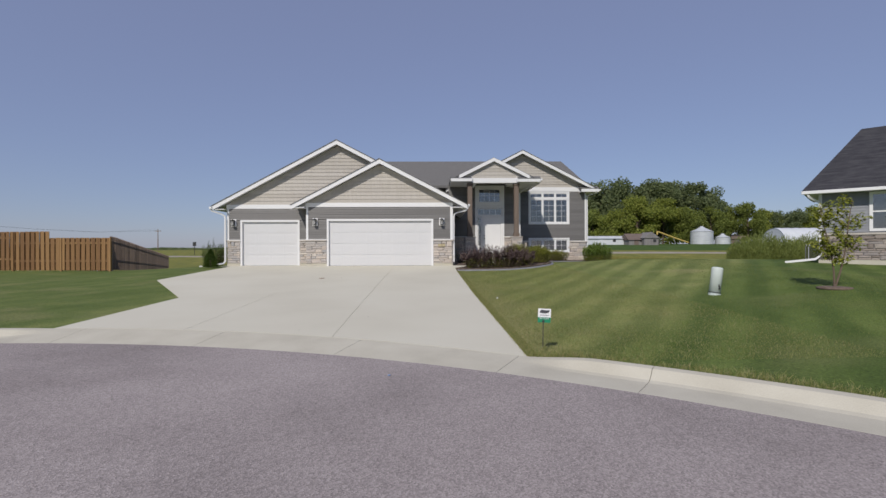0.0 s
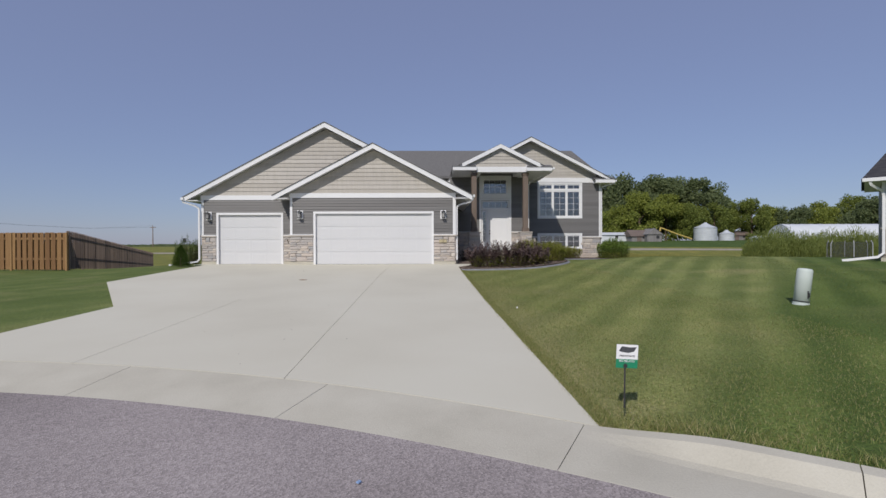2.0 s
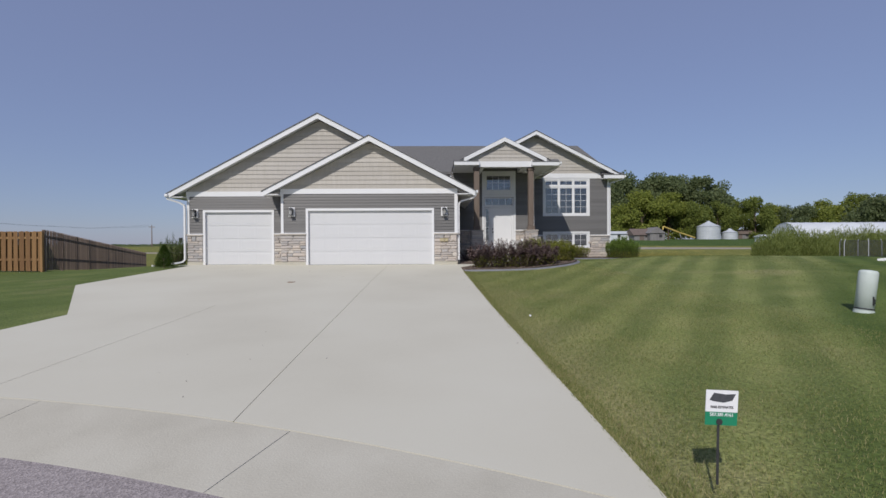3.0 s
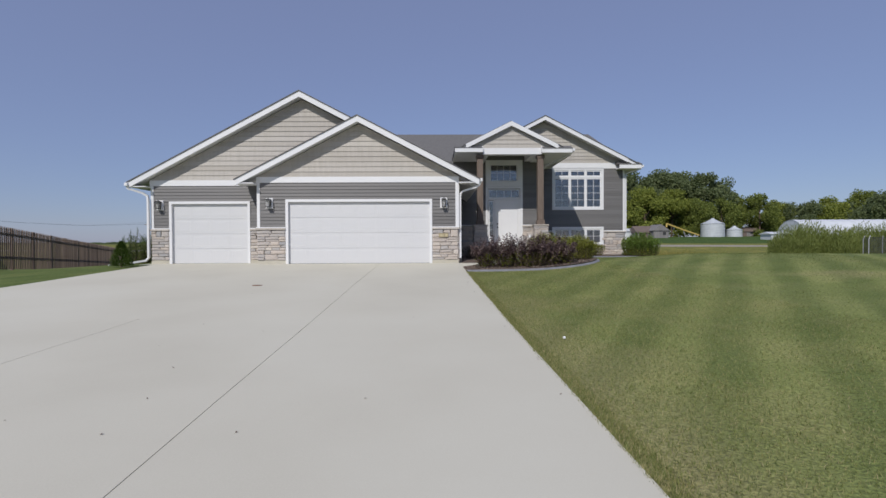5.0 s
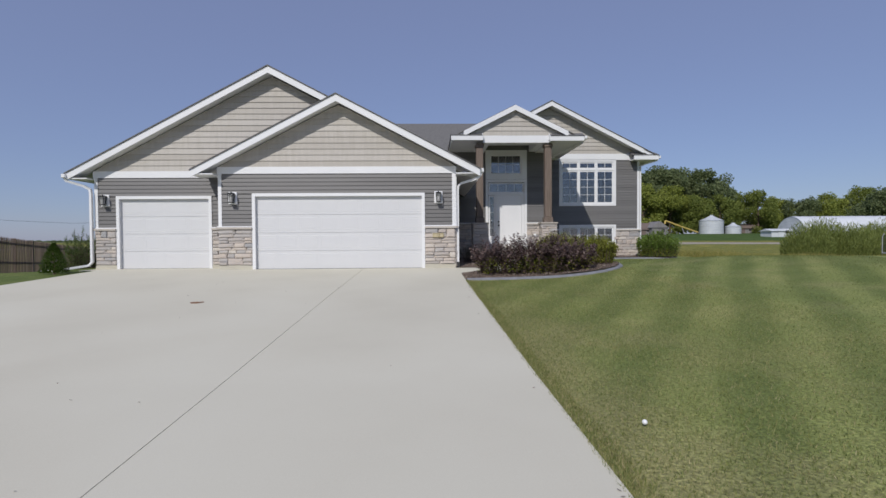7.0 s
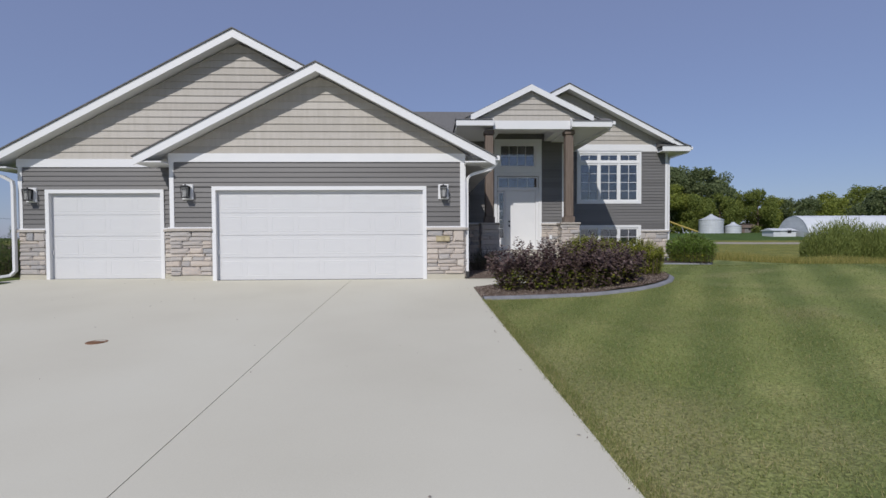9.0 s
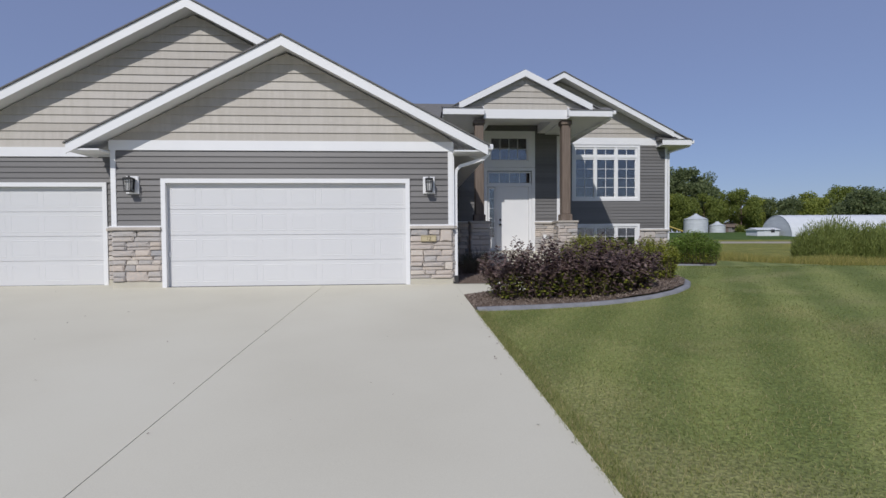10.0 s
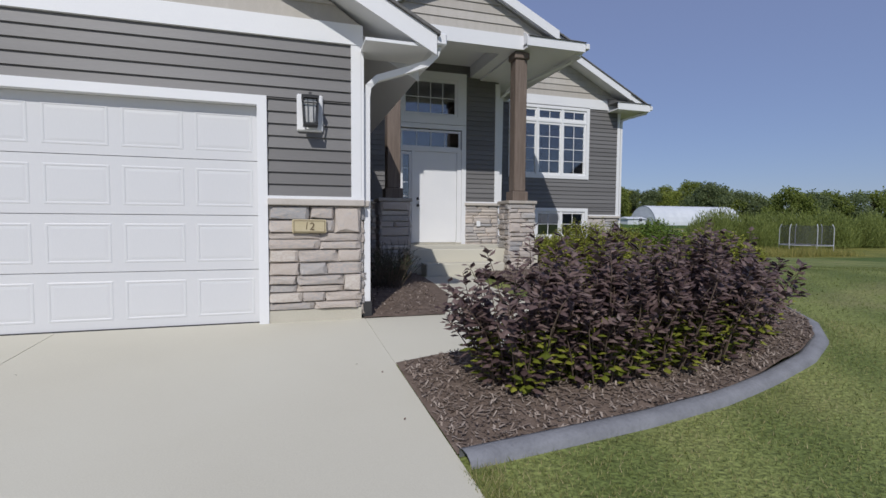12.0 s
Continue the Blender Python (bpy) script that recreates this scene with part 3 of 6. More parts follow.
# roofs
def gable_roof(x0, xr, x1, z0, zr, z1, y0, y1, mat=None, label="gable roof of grey asphalt shingles"):
    """Shingles over a white deck, with the ridge along y."""
    def band(bm, top, thick, grow, ya, yb):
        for xa, za in ((x0, z0), (x1, z1)):
            s = grow if xa > xr else -grow
            k = (zr - za) / abs(xr - xa)
            solid(bm, [(xa + s, ya, za + top - k * grow), (xr, ya, zr + top), (xr, ya, zr + top - thick), (xa + s, ya, za + top - thick - k * grow)], (0, yb - ya, 0))
    bm = bmesh.new()
    band(bm, 0.0, 0.03, 0.03, y0 - 0.03, y1)
    r = part("roof", bm, mat or ROOF, house, label)
    bm = bmesh.new()
    band(bm, -0.034, 0.15, 0.0, y0 + 0.03, y1 - 0.1)
    part("roof_deck", bm, WHITE, r, "white soffit under the roof")
    return r


def rake(roof, pts, y0, h, thick=0.03):
    """White rake boards along the gable's edge."""
    for (xa, za), (xb, zb) in zip(pts, pts[1:]):
        bm = bmesh.new()
        solid(bm, [(xa, y0, za - 0.034), (xb, y0, zb - 0.034), (xb, y0, zb - 0.034 - h), (xa, y0, za - 0.034 - h)], (0, thick, 0))
        part("rake_board", bm, WHITE, roof)


r1 = gable_roof(-7.56, XG, 0.70, EAVE, PEAK_G, EAVE, -0.4, 0.62)
rake(r1, [(-7.56, EAVE), (XG, PEAK_G), (0.70, EAVE)], -0.4, 0.20)
r2 = gable_roof(-11.60, XB, 0.70, 2.90, PEAK_B, 2.84, 0.33, 11.8)
rake(r2, [(-11.60, 2.90), (XB, PEAK_B), (0.70, 2.84)], 0.33, 0.20)
r3 = gable_roof(-0.13, XH, 9.47, 4.52, PEAK_H, 4.52, 7.05, 12.0)
rake(r3, [(0.0, 4.587), (XH, PEAK_H), (8.8, 4.865)], 7.05, 0.20)
XE, PEAK_E = 2.46, 5.88
r4 = gable_roof(0.05, XE, 5.05, 4.68, PEAK_E, 4.62, 3.82, 8.5)
rake(r4, [(0.52, 4.915), (XE, PEAK_E), (4.45, 4.90)], 3.70, 0.19)
bm = bmesh.new()
A, B, C, D = (-6.0, 12.1, 7.15), (8.4, 12.1, 7.15), (9.0, 7.72, 4.83), (-6.0, 7.72, 4.83)
E, F = (9.46, 17.1, 4.50), (-6.0, 17.1, 4.50)
low = [Vector(p) + Vector((0, 0, -0.15)) for p in (D, C, E, F)]
vs = [bm.verts.new(p) for p in (A, B, C, D, E, F)]
vl = [bm.verts.new(p) for p in low]
for f in ((vs[3], vs[2], vs[1], vs[0]), (vs[0], vs[1], vs[4], vs[5]), (vs[1], vs[2], vs[4]), (vs[0], vs[5], vs[3]),
          (vl[3], vl[2], vl[1], vl[0]), (vs[3], vl[0], vl[1], vs[2]), (vs[2], vl[1], vl[2], vs[4]), (vs[4], vl[2], vl[3], vs[5]), (vs[5], vl[3], vl[0], vs[3])):
    bm.faces.new(f)
part("roof", bm, ROOF, house, "main hipped roof of grey asphalt shingles")
# porch gable, eave boxes, beam and ceiling
bm = bmesh.new()
solid(bm, [(0.62, 3.90, 4.745), (4.34, 3.90, 4.745), (XE, 3.90, PEAK_E - 0.20)], (0, 0.2, 0))
pg = part("porch_gable", bm, TAN, house, "tan shake gable over the entry porch")
siding(pg, 1.27, 3.72, 4.74, 5.70, 0.175, [], front(3.90), TAN,
       left=lambda z: XE - (PEAK_E - 0.2 - z) / 0.5, right=lambda z: XE + (PEAK_E - 0.2 - z) / 0.5)
part("porch_beam", blocks((1.25, 3.87, 4.47, 3.74, 4.25, 4.738), (1.25, 4.11, 4.739, 3.74, 4.25, 4.86), (1.25, 4.26, 4.47, 1.52, EY - 0.03, 4.86), (3.47, 4.26, 4.55, 3.74, EY - 0.03, 4.86)), WHITE, house, "white beam over the porch posts")
part("porch_ceiling", blocks((1.53, 4.26, 4.82, 3.46, EY - 0.03, 4.86)), WHITE, house)
part("eave_box", blocks((0.05, 3.70, 4.54, 1.248, 7.0, 4.58), (0.05, 3.70, 4.581, 1.248, 3.73, 4.72), (0.05, 3.731, 4.581, 0.08, 7.0, 4.72)), WHITE, house, "white boxed eave beside the porch gable")
part("eave_box", blocks((3.742, 3.70, 4.51, 5.05, 7.0, 4.55), (3.742, 3.70, 4.551, 5.05, 3.73, 4.69), (5.02, 3.731, 4.551, 5.05, 7.0, 4.69)), WHITE, house, "white boxed eave beside the porch gable")
for xa, z in ((1.218, 4.54), (3.742, 4.47)):
    bm = bmesh.new()
    solid(bm, [(xa, 3.731, z), (xa, 4.12, z), (xa, 4.12, 4.93), (xa, 4.03, 4.91), (xa, 3.731, 4.73)], (0.03, 0, 0))
    part("eave_end", bm, WHITE, house, "white closing board at the end of the eave box")
for xa, xb, z in ((0.03, 1.217, 4.725), (3.773, 5.07, 4.695)):
    bm = bmesh.new()
    solid(bm, [(xa, 3.67, z), (xa, 4.04, z + 0.17), (xa, 4.04, z)], (xb - xa, 0, 0))
    part("pent_roof", bm, ROOF, house, "little shingled return over the eave box")
part("eave_box", blocks((8.35, 7.02, 4.34, 9.47, 8.0, 4.38), (8.35, 7.02, 4.381, 9.47, 7.05, 4.54), (9.44, 7.051, 4.381, 9.47, 12, 4.50)), WHITE, house, "white boxed eave at the house corner")
bm = bmesh.new()
solid(bm, [(8.32, 6.99, 4.545), (8.32, 7.5, 4.74), (8.32, 7.5, 4.545)], (1.17, 0, 0))
part("pent_roof", bm, ROOF, house, "little shingled return over the eave box")
for xa, xb, ya, z in ((-7.5, -6.95, -0.37, 2.74), (0.0, 0.66, -0.37, 2.74), (-11.56, -10.98, 0.36, 2.72)):
    part("eave_return", blocks((xa, ya, z, xb, ya + 0.55, z + 0.03)), WHITE, house, "white soffit return at the garage eave")

# ---- trim, doors and windows of the house ----
def trim(*boxes, parent=house, name="trim", label=""):
    for b in boxes:
        part(name, blocks(b), WHITE, parent, label)


trim((-6.95, -0.032, 1.265, -6.85, 0.0, 2.80), (-0.1, -0.032, 1.265, 0.0, 0.0, 2.80), (0.002, -0.032, 1.265, 0.03, 0.05, 2.80),
     (-10.98, SY - 0.03, 1.265, -10.88, SY, 2.78), (8.7, HY - 0.03, 1.27, 8.8, HY, 4.40), (4.15, EY - 0.03, 1.52, 4.25, EY, 4.46),
     (4.252, EY - 0.03, 1.27, 4.28, EY + 0.1, 4.46), name="corner_board")
trim((-6.97, -0.04, 2.80, 0.02, 0.0, 3.0), (-11.0, SY - 0.04, 2.78, -6.98, SY, 2.98), (4.3, HY - 0.04, 4.40, 8.82, HY, 4.68), name="frieze_board")
for h, y in ((GD, 0.0), (SD, SY)):
    part("door_sill", blocks((h[0] - 0.015, y - 0.003, -0.15, h[1] + 0.015, y + 0.4, -0.005)), CONCRETE, house, "concrete sill under the garage door")
    trim((h[0] - 0.09, y - 0.045, -0.01, h[0], y + 0.12, h[3] + 0.09), (h[1], y - 0.045, -0.01, h[1] + 0.09, y + 0.12, h[3] + 0.09),
         (h[0], y - 0.045, h[3], h[1], y + 0.12, h[3] + 0.09), name="door_casing")
for a, b, y, z in ((-6.99, GDT[0], 0.0, 1.17), (GDT[1], 0.03, 0.0, 1.17), (-11.02, SDT[0], SY, 1.17), (SDT[1], -6.96, SY, 1.17),
                   (0.08, TRIM_E[0], EY, 1.44), (TRIM_E[1], 4.30, EY, 1.44), (4.32, 5.1, HY, 1.18), (7.73, 8.84, HY, 1.18)):
    part("cap_stone", bevelled(blocks((a, y - 0.095, z, b, y, z + 0.065)), 0.008), CAP, house, "tan cap stone over the stonework")
    part("cap_trim", blocks((a, y - 0.05, z + 0.066, b, y, z + 0.095)), WHITE, house)
part("cap_stone", bevelled(blocks((0.0, 0.0, 1.17, 0.09, EY - 0.1, 1.235)), 0.008), CAP, house)
part("cap_stone", bevelled(blocks((4.25, EY, 1.18, 4.34, HY - 0.1, 1.245)), 0.008), CAP, house)

for a, b, y in ((-6.95, GDT[0], 0.0), (GDT[1], 0.0, 0.0), (-10.98, SDT[0], SY), (SDT[1], -6.96, SY)):
    part("foundation", blocks((a, y - 0.03, -0.1, b, y - 0.001, 0.12)), KERB, house, "bare concrete strip under the stonework")

PANELS = {}


def panel_mesh(w, h):
    if (w, h) not in PANELS:
        bm = bmesh.new()
        def ring(i, y):
            return [bm.verts.new((sx * (w / 2 - i), y, sz * (h / 2 - i))) for sx, sz in ((-1, -1), (1, -1), (1, 1), (-1, 1))]
        r = [ring(0, 0.0), ring(0.006, -0.003), ring(0.018, -0.003), ring(0.024, 0.0005), ring(0.05, -0.002)]
        for a, b in zip(r, r[1:]):
            for i in range(4):
                bm.faces.new((a[i], a[(i + 1) % 4], b[(i + 1) % 4], b[i]))
        bm.faces.new(r[-1])
        bmesh.ops.recalc_face_normals(bm, faces=bm.faces)
        me = bpy.data.meshes.new("panel")
        bm.to_mesh(me)
        bm.free()
        me.materials.append(DOORWHITE)
        PANELS[(w, h)] = me
    return PANELS[(w, h)]


def garage_door(h, y, cols, label):
    x0, x1, z1 = h[0], h[1], h[3]
    sh = z1 / 4
    d = part("garage_door", blocks((x0 - 0.02, y + 0.106, 0.0, x1 + 0.02, y + 0.12, z1)), DOORWHITE, house, label)
    for i in range(4):
        part("door_section", blocks((x0 - 0.02, y + 0.06, i * sh + 0.003, x1 + 0.02, y + 0.105, (i + 1) * sh - 0.003)), DOORWHITE, d)
    pitch = (x1 - x0) / cols
    me = panel_mesh(round(pitch - 0.10, 3), round(sh - 0.17, 3))
    for i in range(4):
        for c in range(cols):
            piece("panel", me, Matrix.Translation((x0 + (c + 0.5) * pitch, y + 0.06, (i + 0.5) * sh)), d)
    part("bottom_seal", blocks((x0, y + 0.05, -0.02, x1, y + 0.11, 0.006)), DARK, d, "black rubber bottom seal")
    part("lock_plate", bevelled(blocks((x0 + 0.01, y + 0.035, 0.62, x0 + 0.04, y + 0.06, 0.72)), 0.004), WHITE, d)
    return d


garage_door(GD, 0.0, 8, "white sectional double garage door, closed")
garage_door(SD, SY, 4, "white sectional single garage door, closed")


def glazed(parent, x0, x1, z0, z1, y, cols, rows, fw=0.065):
    """A sash: frame, one pane and a grille of bars."""
    part("sash_frame", blocks((x0, y, z0, x0 + fw, y + 0.05, z1), (x1 - fw, y, z0, x1, y + 0.05, z1), (x0 + fw, y, z0, x1 - fw, y + 0.05, z0 + fw), (x0 + fw, y, z1 - fw, x1 - fw, y + 0.05, z1)), WHITE, parent)
    g = part("pane", blocks((x0 + fw - 0.003, y + 0.02, z0 + fw - 0.003, x1 - fw + 0.003, y + 0.026, z1 - fw + 0.003)), GLASS, parent, "clear window pane")
    g.visible_shadow = False
    for i in range(1, cols):
        x = x0 + fw + (x1 - x0 - 2 * fw) * i / cols
        part("glazing_bar", blocks((x - 0.008, y + 0.010, z0 + fw, x + 0.008, y + 0.0195, z1 - fw)), WHITE, parent)
    for i in range(1, rows):
        z = z0 + fw + (z1 - z0 - 2 * fw) * i / rows
        part("glazing_bar", blocks((x0 + fw, y + 0.0105, z - 0.008, x1 - fw, y + 0.0190, z + 0.008)), WHITE, parent)


def casing(o, h, y, name, label):
    return part(name, blocks((o[0], y - 0.04, o[2], h[0], y + 0.06, o[3]), (h[1], y - 0.04, o[2], o[1], y + 0.06, o[3]),
                             (h[0], y - 0.04, o[2], h[1], y + 0.06, h[2]), (h[0], y - 0.04, h[3], h[1], y + 0.06, o[3])), WHITE, house, label)


w = casing(W1T, W1, HY, "window", "white triple window with transom lights and grilles")
uw = (W1[1] - W1[0]) / 3
zt = W1[3] - 0.36
for i in range(3):
    glazed(w, W1[0] + i * uw, W1[0] + (i + 1) * uw - 0.002, W1[2], zt - 0.03, HY - 0.01, 2, 4)
    glazed(w, W1[0] + i * uw, W1[0] + (i + 1) * uw - 0.002, zt + 0.03, W1[3], HY - 0.01, 2, 1)
part("transom_bar", blocks((W1[0], HY - 0.03, zt - 0.029, W1[1], HY + 0.05, zt + 0.029)), WHITE, w)
for i in (1, 2):
    part("mullion", blocks((W1[0] + i * uw - 0.035, HY - 0.032, W1[2], W1[0] + i * uw + 0.035, HY - 0.0105, W1[3])), WHITE, w)
w = casing(W2T, W2, HY, "window", "white triple basement window with grilles")
for i in range(3):
    glazed(w, W2[0] + i * uw, W2[0] + (i + 1) * uw - 0.002, W2[2], W2[3], HY - 0.01, 2, 2)
for i in (1, 2):
    part("mullion", blocks((W2[0] + i * uw - 0.035, HY - 0.032, W2[2], W2[0] + i * uw + 0.035, HY - 0.0105, W2[3])), WHITE, w)
w = casing((1.61, 3.38, 3.385, 4.62), (1.80, 3.16, 3.58, 4.44), EY, "window", "white window over the entry door with a grille")
glazed(w, 1.80, 3.16, 3.58, 4.44, EY - 0.005, 4, 2)
# entry door with side light and transom light
w = casing((1.61, 3.38, 0.46, 3.375), (1.72, 3.27, 0.50, 3.265), EY, "door_frame", "white entry door frame with side and transom lights")
glazed(w, 1.74, 3.25, 2.80, 3.24, EY + 0.0, 4, 1, 0.05)
part("transom_bar", blocks((1.72, EY - 0.025, 2.72, 3.27, EY + 0.06, 2.798)), WHITE, w)
part("mullion", blocks((2.02, EY - 0.02, 0.5, 2.08, EY + 0.06, 2.719)), WHITE, w)
glazed(w, 1.74, 2.018, 0.92, 2.70, EY + 0.005, 1, 5, 0.06)
part("side_panel", blocks((1.74, EY + 0.005, 0.52, 2.018, EY + 0.05, 0.918)), WHITE, w)
part("jamb", blocks((3.155, EY - 0.02, 0.5, 3.265, EY + 0.06, 2.719)), WHITE, w)
door = part("entry_door", bevelled(blocks((2.085, EY + 0.01, 0.53, 3.15, EY + 0.055, 2.715)), 0.003), WHITE, house, "plain white front door, closed")
bm = bmesh.new()
lathe(bm, [(0.03, 0.0), (0.032, 0.012), (0.014, 0.016), (0.014, 0.04), (0.03, 0.05), (0.034, 0.07), (0.02, 0.085)], (2.17, EY + 0.01, 1.42), 14, Matrix.Rotation(radians(90), 4, "X"))
part("door_knob", bm, DARK, door, "black round door knob", True)
bm = bmesh.new()
lathe(bm, [(0.034, 0.0), (0.036, 0.018), (0.022, 0.028)], (2.17, EY + 0.01, 1.58), 14, Matrix.Rotation(radians(90), 4, "X"))
part("deadbolt", bm, DARK, door, "black deadbolt", True)
part("threshold", blocks((1.72, EY - 0.05, 0.49, 3.27, EY + 0.05, 0.525)), KERB, w)
part("outlet_cover", bevelled(blocks((3.66, EY - 0.09, 0.92, 3.76, EY - 0.06, 1.06)), 0.006), WHITE, house, "white outlet cover on the stone")

# porch: stoop and posts
stoop = thing("stoop", "plain concrete stoop with one step before the door", "steps")
part("landing", bevelled(blocks((1.45, 4.05, -0.1, 4.24, EY - 0.08, 0.485)), 0.015), CONCRETE, stoop)
part("step", bevelled(blocks((1.7, 3.65, -0.1, 3.3, 4.05, 0.23)), 0.015), CONCRETE, stoop)


def porch_post(x, y, label):
    p = thing("porch_post", label, "post", (x, y, 0), "porch posts")
    ped = part("pedestal", blocks((-0.25, -0.22, -0.05, 0.25, 0.22, 1.40)), MORTAR, p, "stone pedestal of the post")
    for k in range(4):
        rot = Matrix.Rotation(radians(90 * k), 4, "Z")
        half, out = (0.25, 0.22) if k % 2 == 0 else (0.22, 0.25)
        stonework(ped, -half - 0.04, half + 0.04, 0.0, 1.40, [], lambda u, z, rot=rot, out=out: rot @ Matrix.Translation((u, -out, z)))
    part("cap_stone", bevelled(blocks((-0.32, -0.29, 1.401, 0.32, 0.29, 1.465)), 0.01), CAP, p)
    part("post_base", bevelled(blocks((-0.17, -0.17, 1.466, 0.17, 0.17, 1.66)), 0.012), POSTWOOD, p)
    part("shaft", bevelled(blocks((-0.13, -0.13, 1.661, 0.13, 0.13, 4.32)), 0.014), POSTWOOD, p)
    part("capital", bevelled(blocks((-0.165, -0.165, 4.321, 0.165, 0.165, 4.465)), 0.02), POSTWOOD, p)


porch_post(1.14, 4.11, "square brown timber porch post on a stone pedestal")
porch_post(3.76, 4.11, "square brown timber porch post on a stone pedestal")

# gutters and downspouts
for x, ya, yb, z in ((0.70, -0.37, 6.9, 2.78), (-11.66, 0.25, 11.6, 2.74), (9.47, 7.05, 11.8, 4.40), (5.06, 3.72, 7.0, 4.58)):
    part("gutter", bevelled(blocks((x + 0.002, ya, z, x + 0.115, yb, z + 0.115)), 0.012), WHITE, house, "white eaves gutter")


def downspout(path, label, side=(0, 1, 0), boot=True):
    bm = bmesh.new()
    duct(bm, path, 0.085, 0.065, side)
    d = part("downspout", bm, WHITE, house, label)
    if boot:
        x, y, z = path[-1]
        part("boot", blocks((x - 0.045, y - 0.055, z - 0.16, x + 0.045, y + 0.055, z + 0.02)), DARK, d, "black downspout boot")


downspout([(0.74, -0.27, 2.78), (0.72, -0.26, 2.70), (0.64, -0.22, 2.62), (0.42, -0.10, 2.56), (0.17, 0.03, 2.50), (0.085, 0.07, 2.42), (0.07, 0.075, 2.30), (0.07, 0.075, 0.15)],
          "white downspout bending from the garage eave to the wall")
downspout([(-11.6, 0.35, 2.74), (-11.58, 0.37, 2.66), (-11.2, 0.55, 2.52), (-11.05, 0.60, 2.42), (-11.03, 0.60, 2.3), (-11.03, 0.60, 0.22), (-11.10, 0.55, 0.12), (-11.6, 0.12, 0.02)],
          "white downspout with an extension lying on the ground", boot=False)
downspout([(9.5, 7.2, 4.40), (9.46, 7.22, 4.32), (9.1, 7.42, 4.22), (8.88, 7.55, 4.14), (8.86, 7.56, 4.0), (8.86, 7.56, 0.1)], "white downspout at the house corner", boot=False)
downspout([(5.1, 3.95, 4.58), (5.0, 4.2, 4.46), (4.45, 6.0, 4.30), (4.34, 6.3, 4.15), (4.33, 6.35, 0.2)], "white downspout behind the porch post", side=(1, 0, 0), boot=False)


# ---- wall lamps and house number ----
LAMPGLASS = material("seeded_lamp_glass", [(0.42, 0.42, 0.41), (0.52, 0.52, 0.50)], 20, 0.15, 0.1, 60, spec=0.6)


def wall_lamp(x, y, z, first=[]):
    if first:
        copy_thing(first[0], Matrix.Translation((x, y, z)))
        return
    t = thing("wall_lamp", "dark metal lantern on a white mounting block", "lamp", (x, y, z), "wall lamps of the garage")
    part("mounting_block", bevelled(blocks((-0.125, -0.055, -0.18, 0.125, 0.0, 0.18)), 0.012), WHITE, t, "white mounting block")
    part("back_plate", bevelled(blocks((-0.05, -0.075, -0.10, 0.05, -0.055, 0.13)), 0.006), DARK, t)
    bm = bmesh.new()
    for sx in (-1, 1):
        for sy in (-1, 1):
            solid(bm, [(sx * 0.060 - 0.007, -0.16 + sy * 0.06 - 0.007, -0.13), (sx * 0.060 + 0.007, -0.16 + sy * 0.06 - 0.007, -0.13), (sx * 0.060 + 0.007, -0.16 + sy * 0.06 + 0.007, -0.13), (sx * 0.060 - 0.007, -0.16 + sy * 0.06 + 0.007, -0.13)], (sx * 0.012, sy * 0.012, 0.24))
    for z0 in (-0.135, 0.055, 0.108):
        s = 0.068 + (z0 + 0.135) * 0.05
        for a in ((-s, -s, s, -s + 0.01), (-s, s - 0.01, s, s), (-s, -s, -s + 0.01, s), (s - 0.01, -s, s, s)):
            block(bm, a[0], -0.16 + a[1], z0, a[2], -0.16 + a[3], z0 + 0.012)
    for sx in (-0.028, 0.022):
        block(bm, sx, -0.229, -0.13, sx + 0.006, -0.221, 0.10)
    part("cage", bm, DARK, t)
    bm = bmesh.new()
    lathe(bm, [(0.058, -0.12), (0.074, 0.10)], (0, -0.16, 0), 4, Matrix.Rotation(radians(45), 4, "Z"))
    part("shade", bm, LAMPGLASS, t, "pale seeded glass shade")
    bm = bmesh.new()
    lathe(bm, [(0.115, 0.120), (0.117, 0.130), (0.06, 0.145), (0.02, 0.150), (0.018, 0.175), (0.004, 0.18)], (0, -0.16, 0), 4, Matrix.Rotation(radians(45), 4, "Z"))
    part("hood", bm, DARK, t)
    part("arm", blocks((-0.015, -0.13, 0.135, 0.015, -0.056, 0.155)), DARK, t)
    part("base_tray", bevelled(blocks((-0.07, -0.23, -0.15, 0.07, -0.09, -0.136)), 0.005), DARK, t)
    first.append(t)


wall_lamp(-0.505, 0.0, 2.085)
wall_lamp(-6.52, 0.0, 2.09)
wall_lamp(-10.65, SY, 2.09)


def text_part(name, body, size, m, mat, parent, label=""):
    cu = bpy.data.curves.new(name, "FONT")
    cu.body, cu.size, cu.extrude = body, size, 0.0015
    cu.align_x = cu.align_y = "CENTER"
    tmp = new(name, cu)
    dg = bpy.context.evaluated_depsgraph_get()
    me = bpy.data.meshes.new_from_object(tmp.evaluated_get(dg))
    bpy.data.objects.remove(tmp)
    me.materials.clear()
    me.materials.append(mat)
    ob = new(name, me)
    ob.parent = parent
    ob.matrix_basis = m
    return tagged(ob, label)


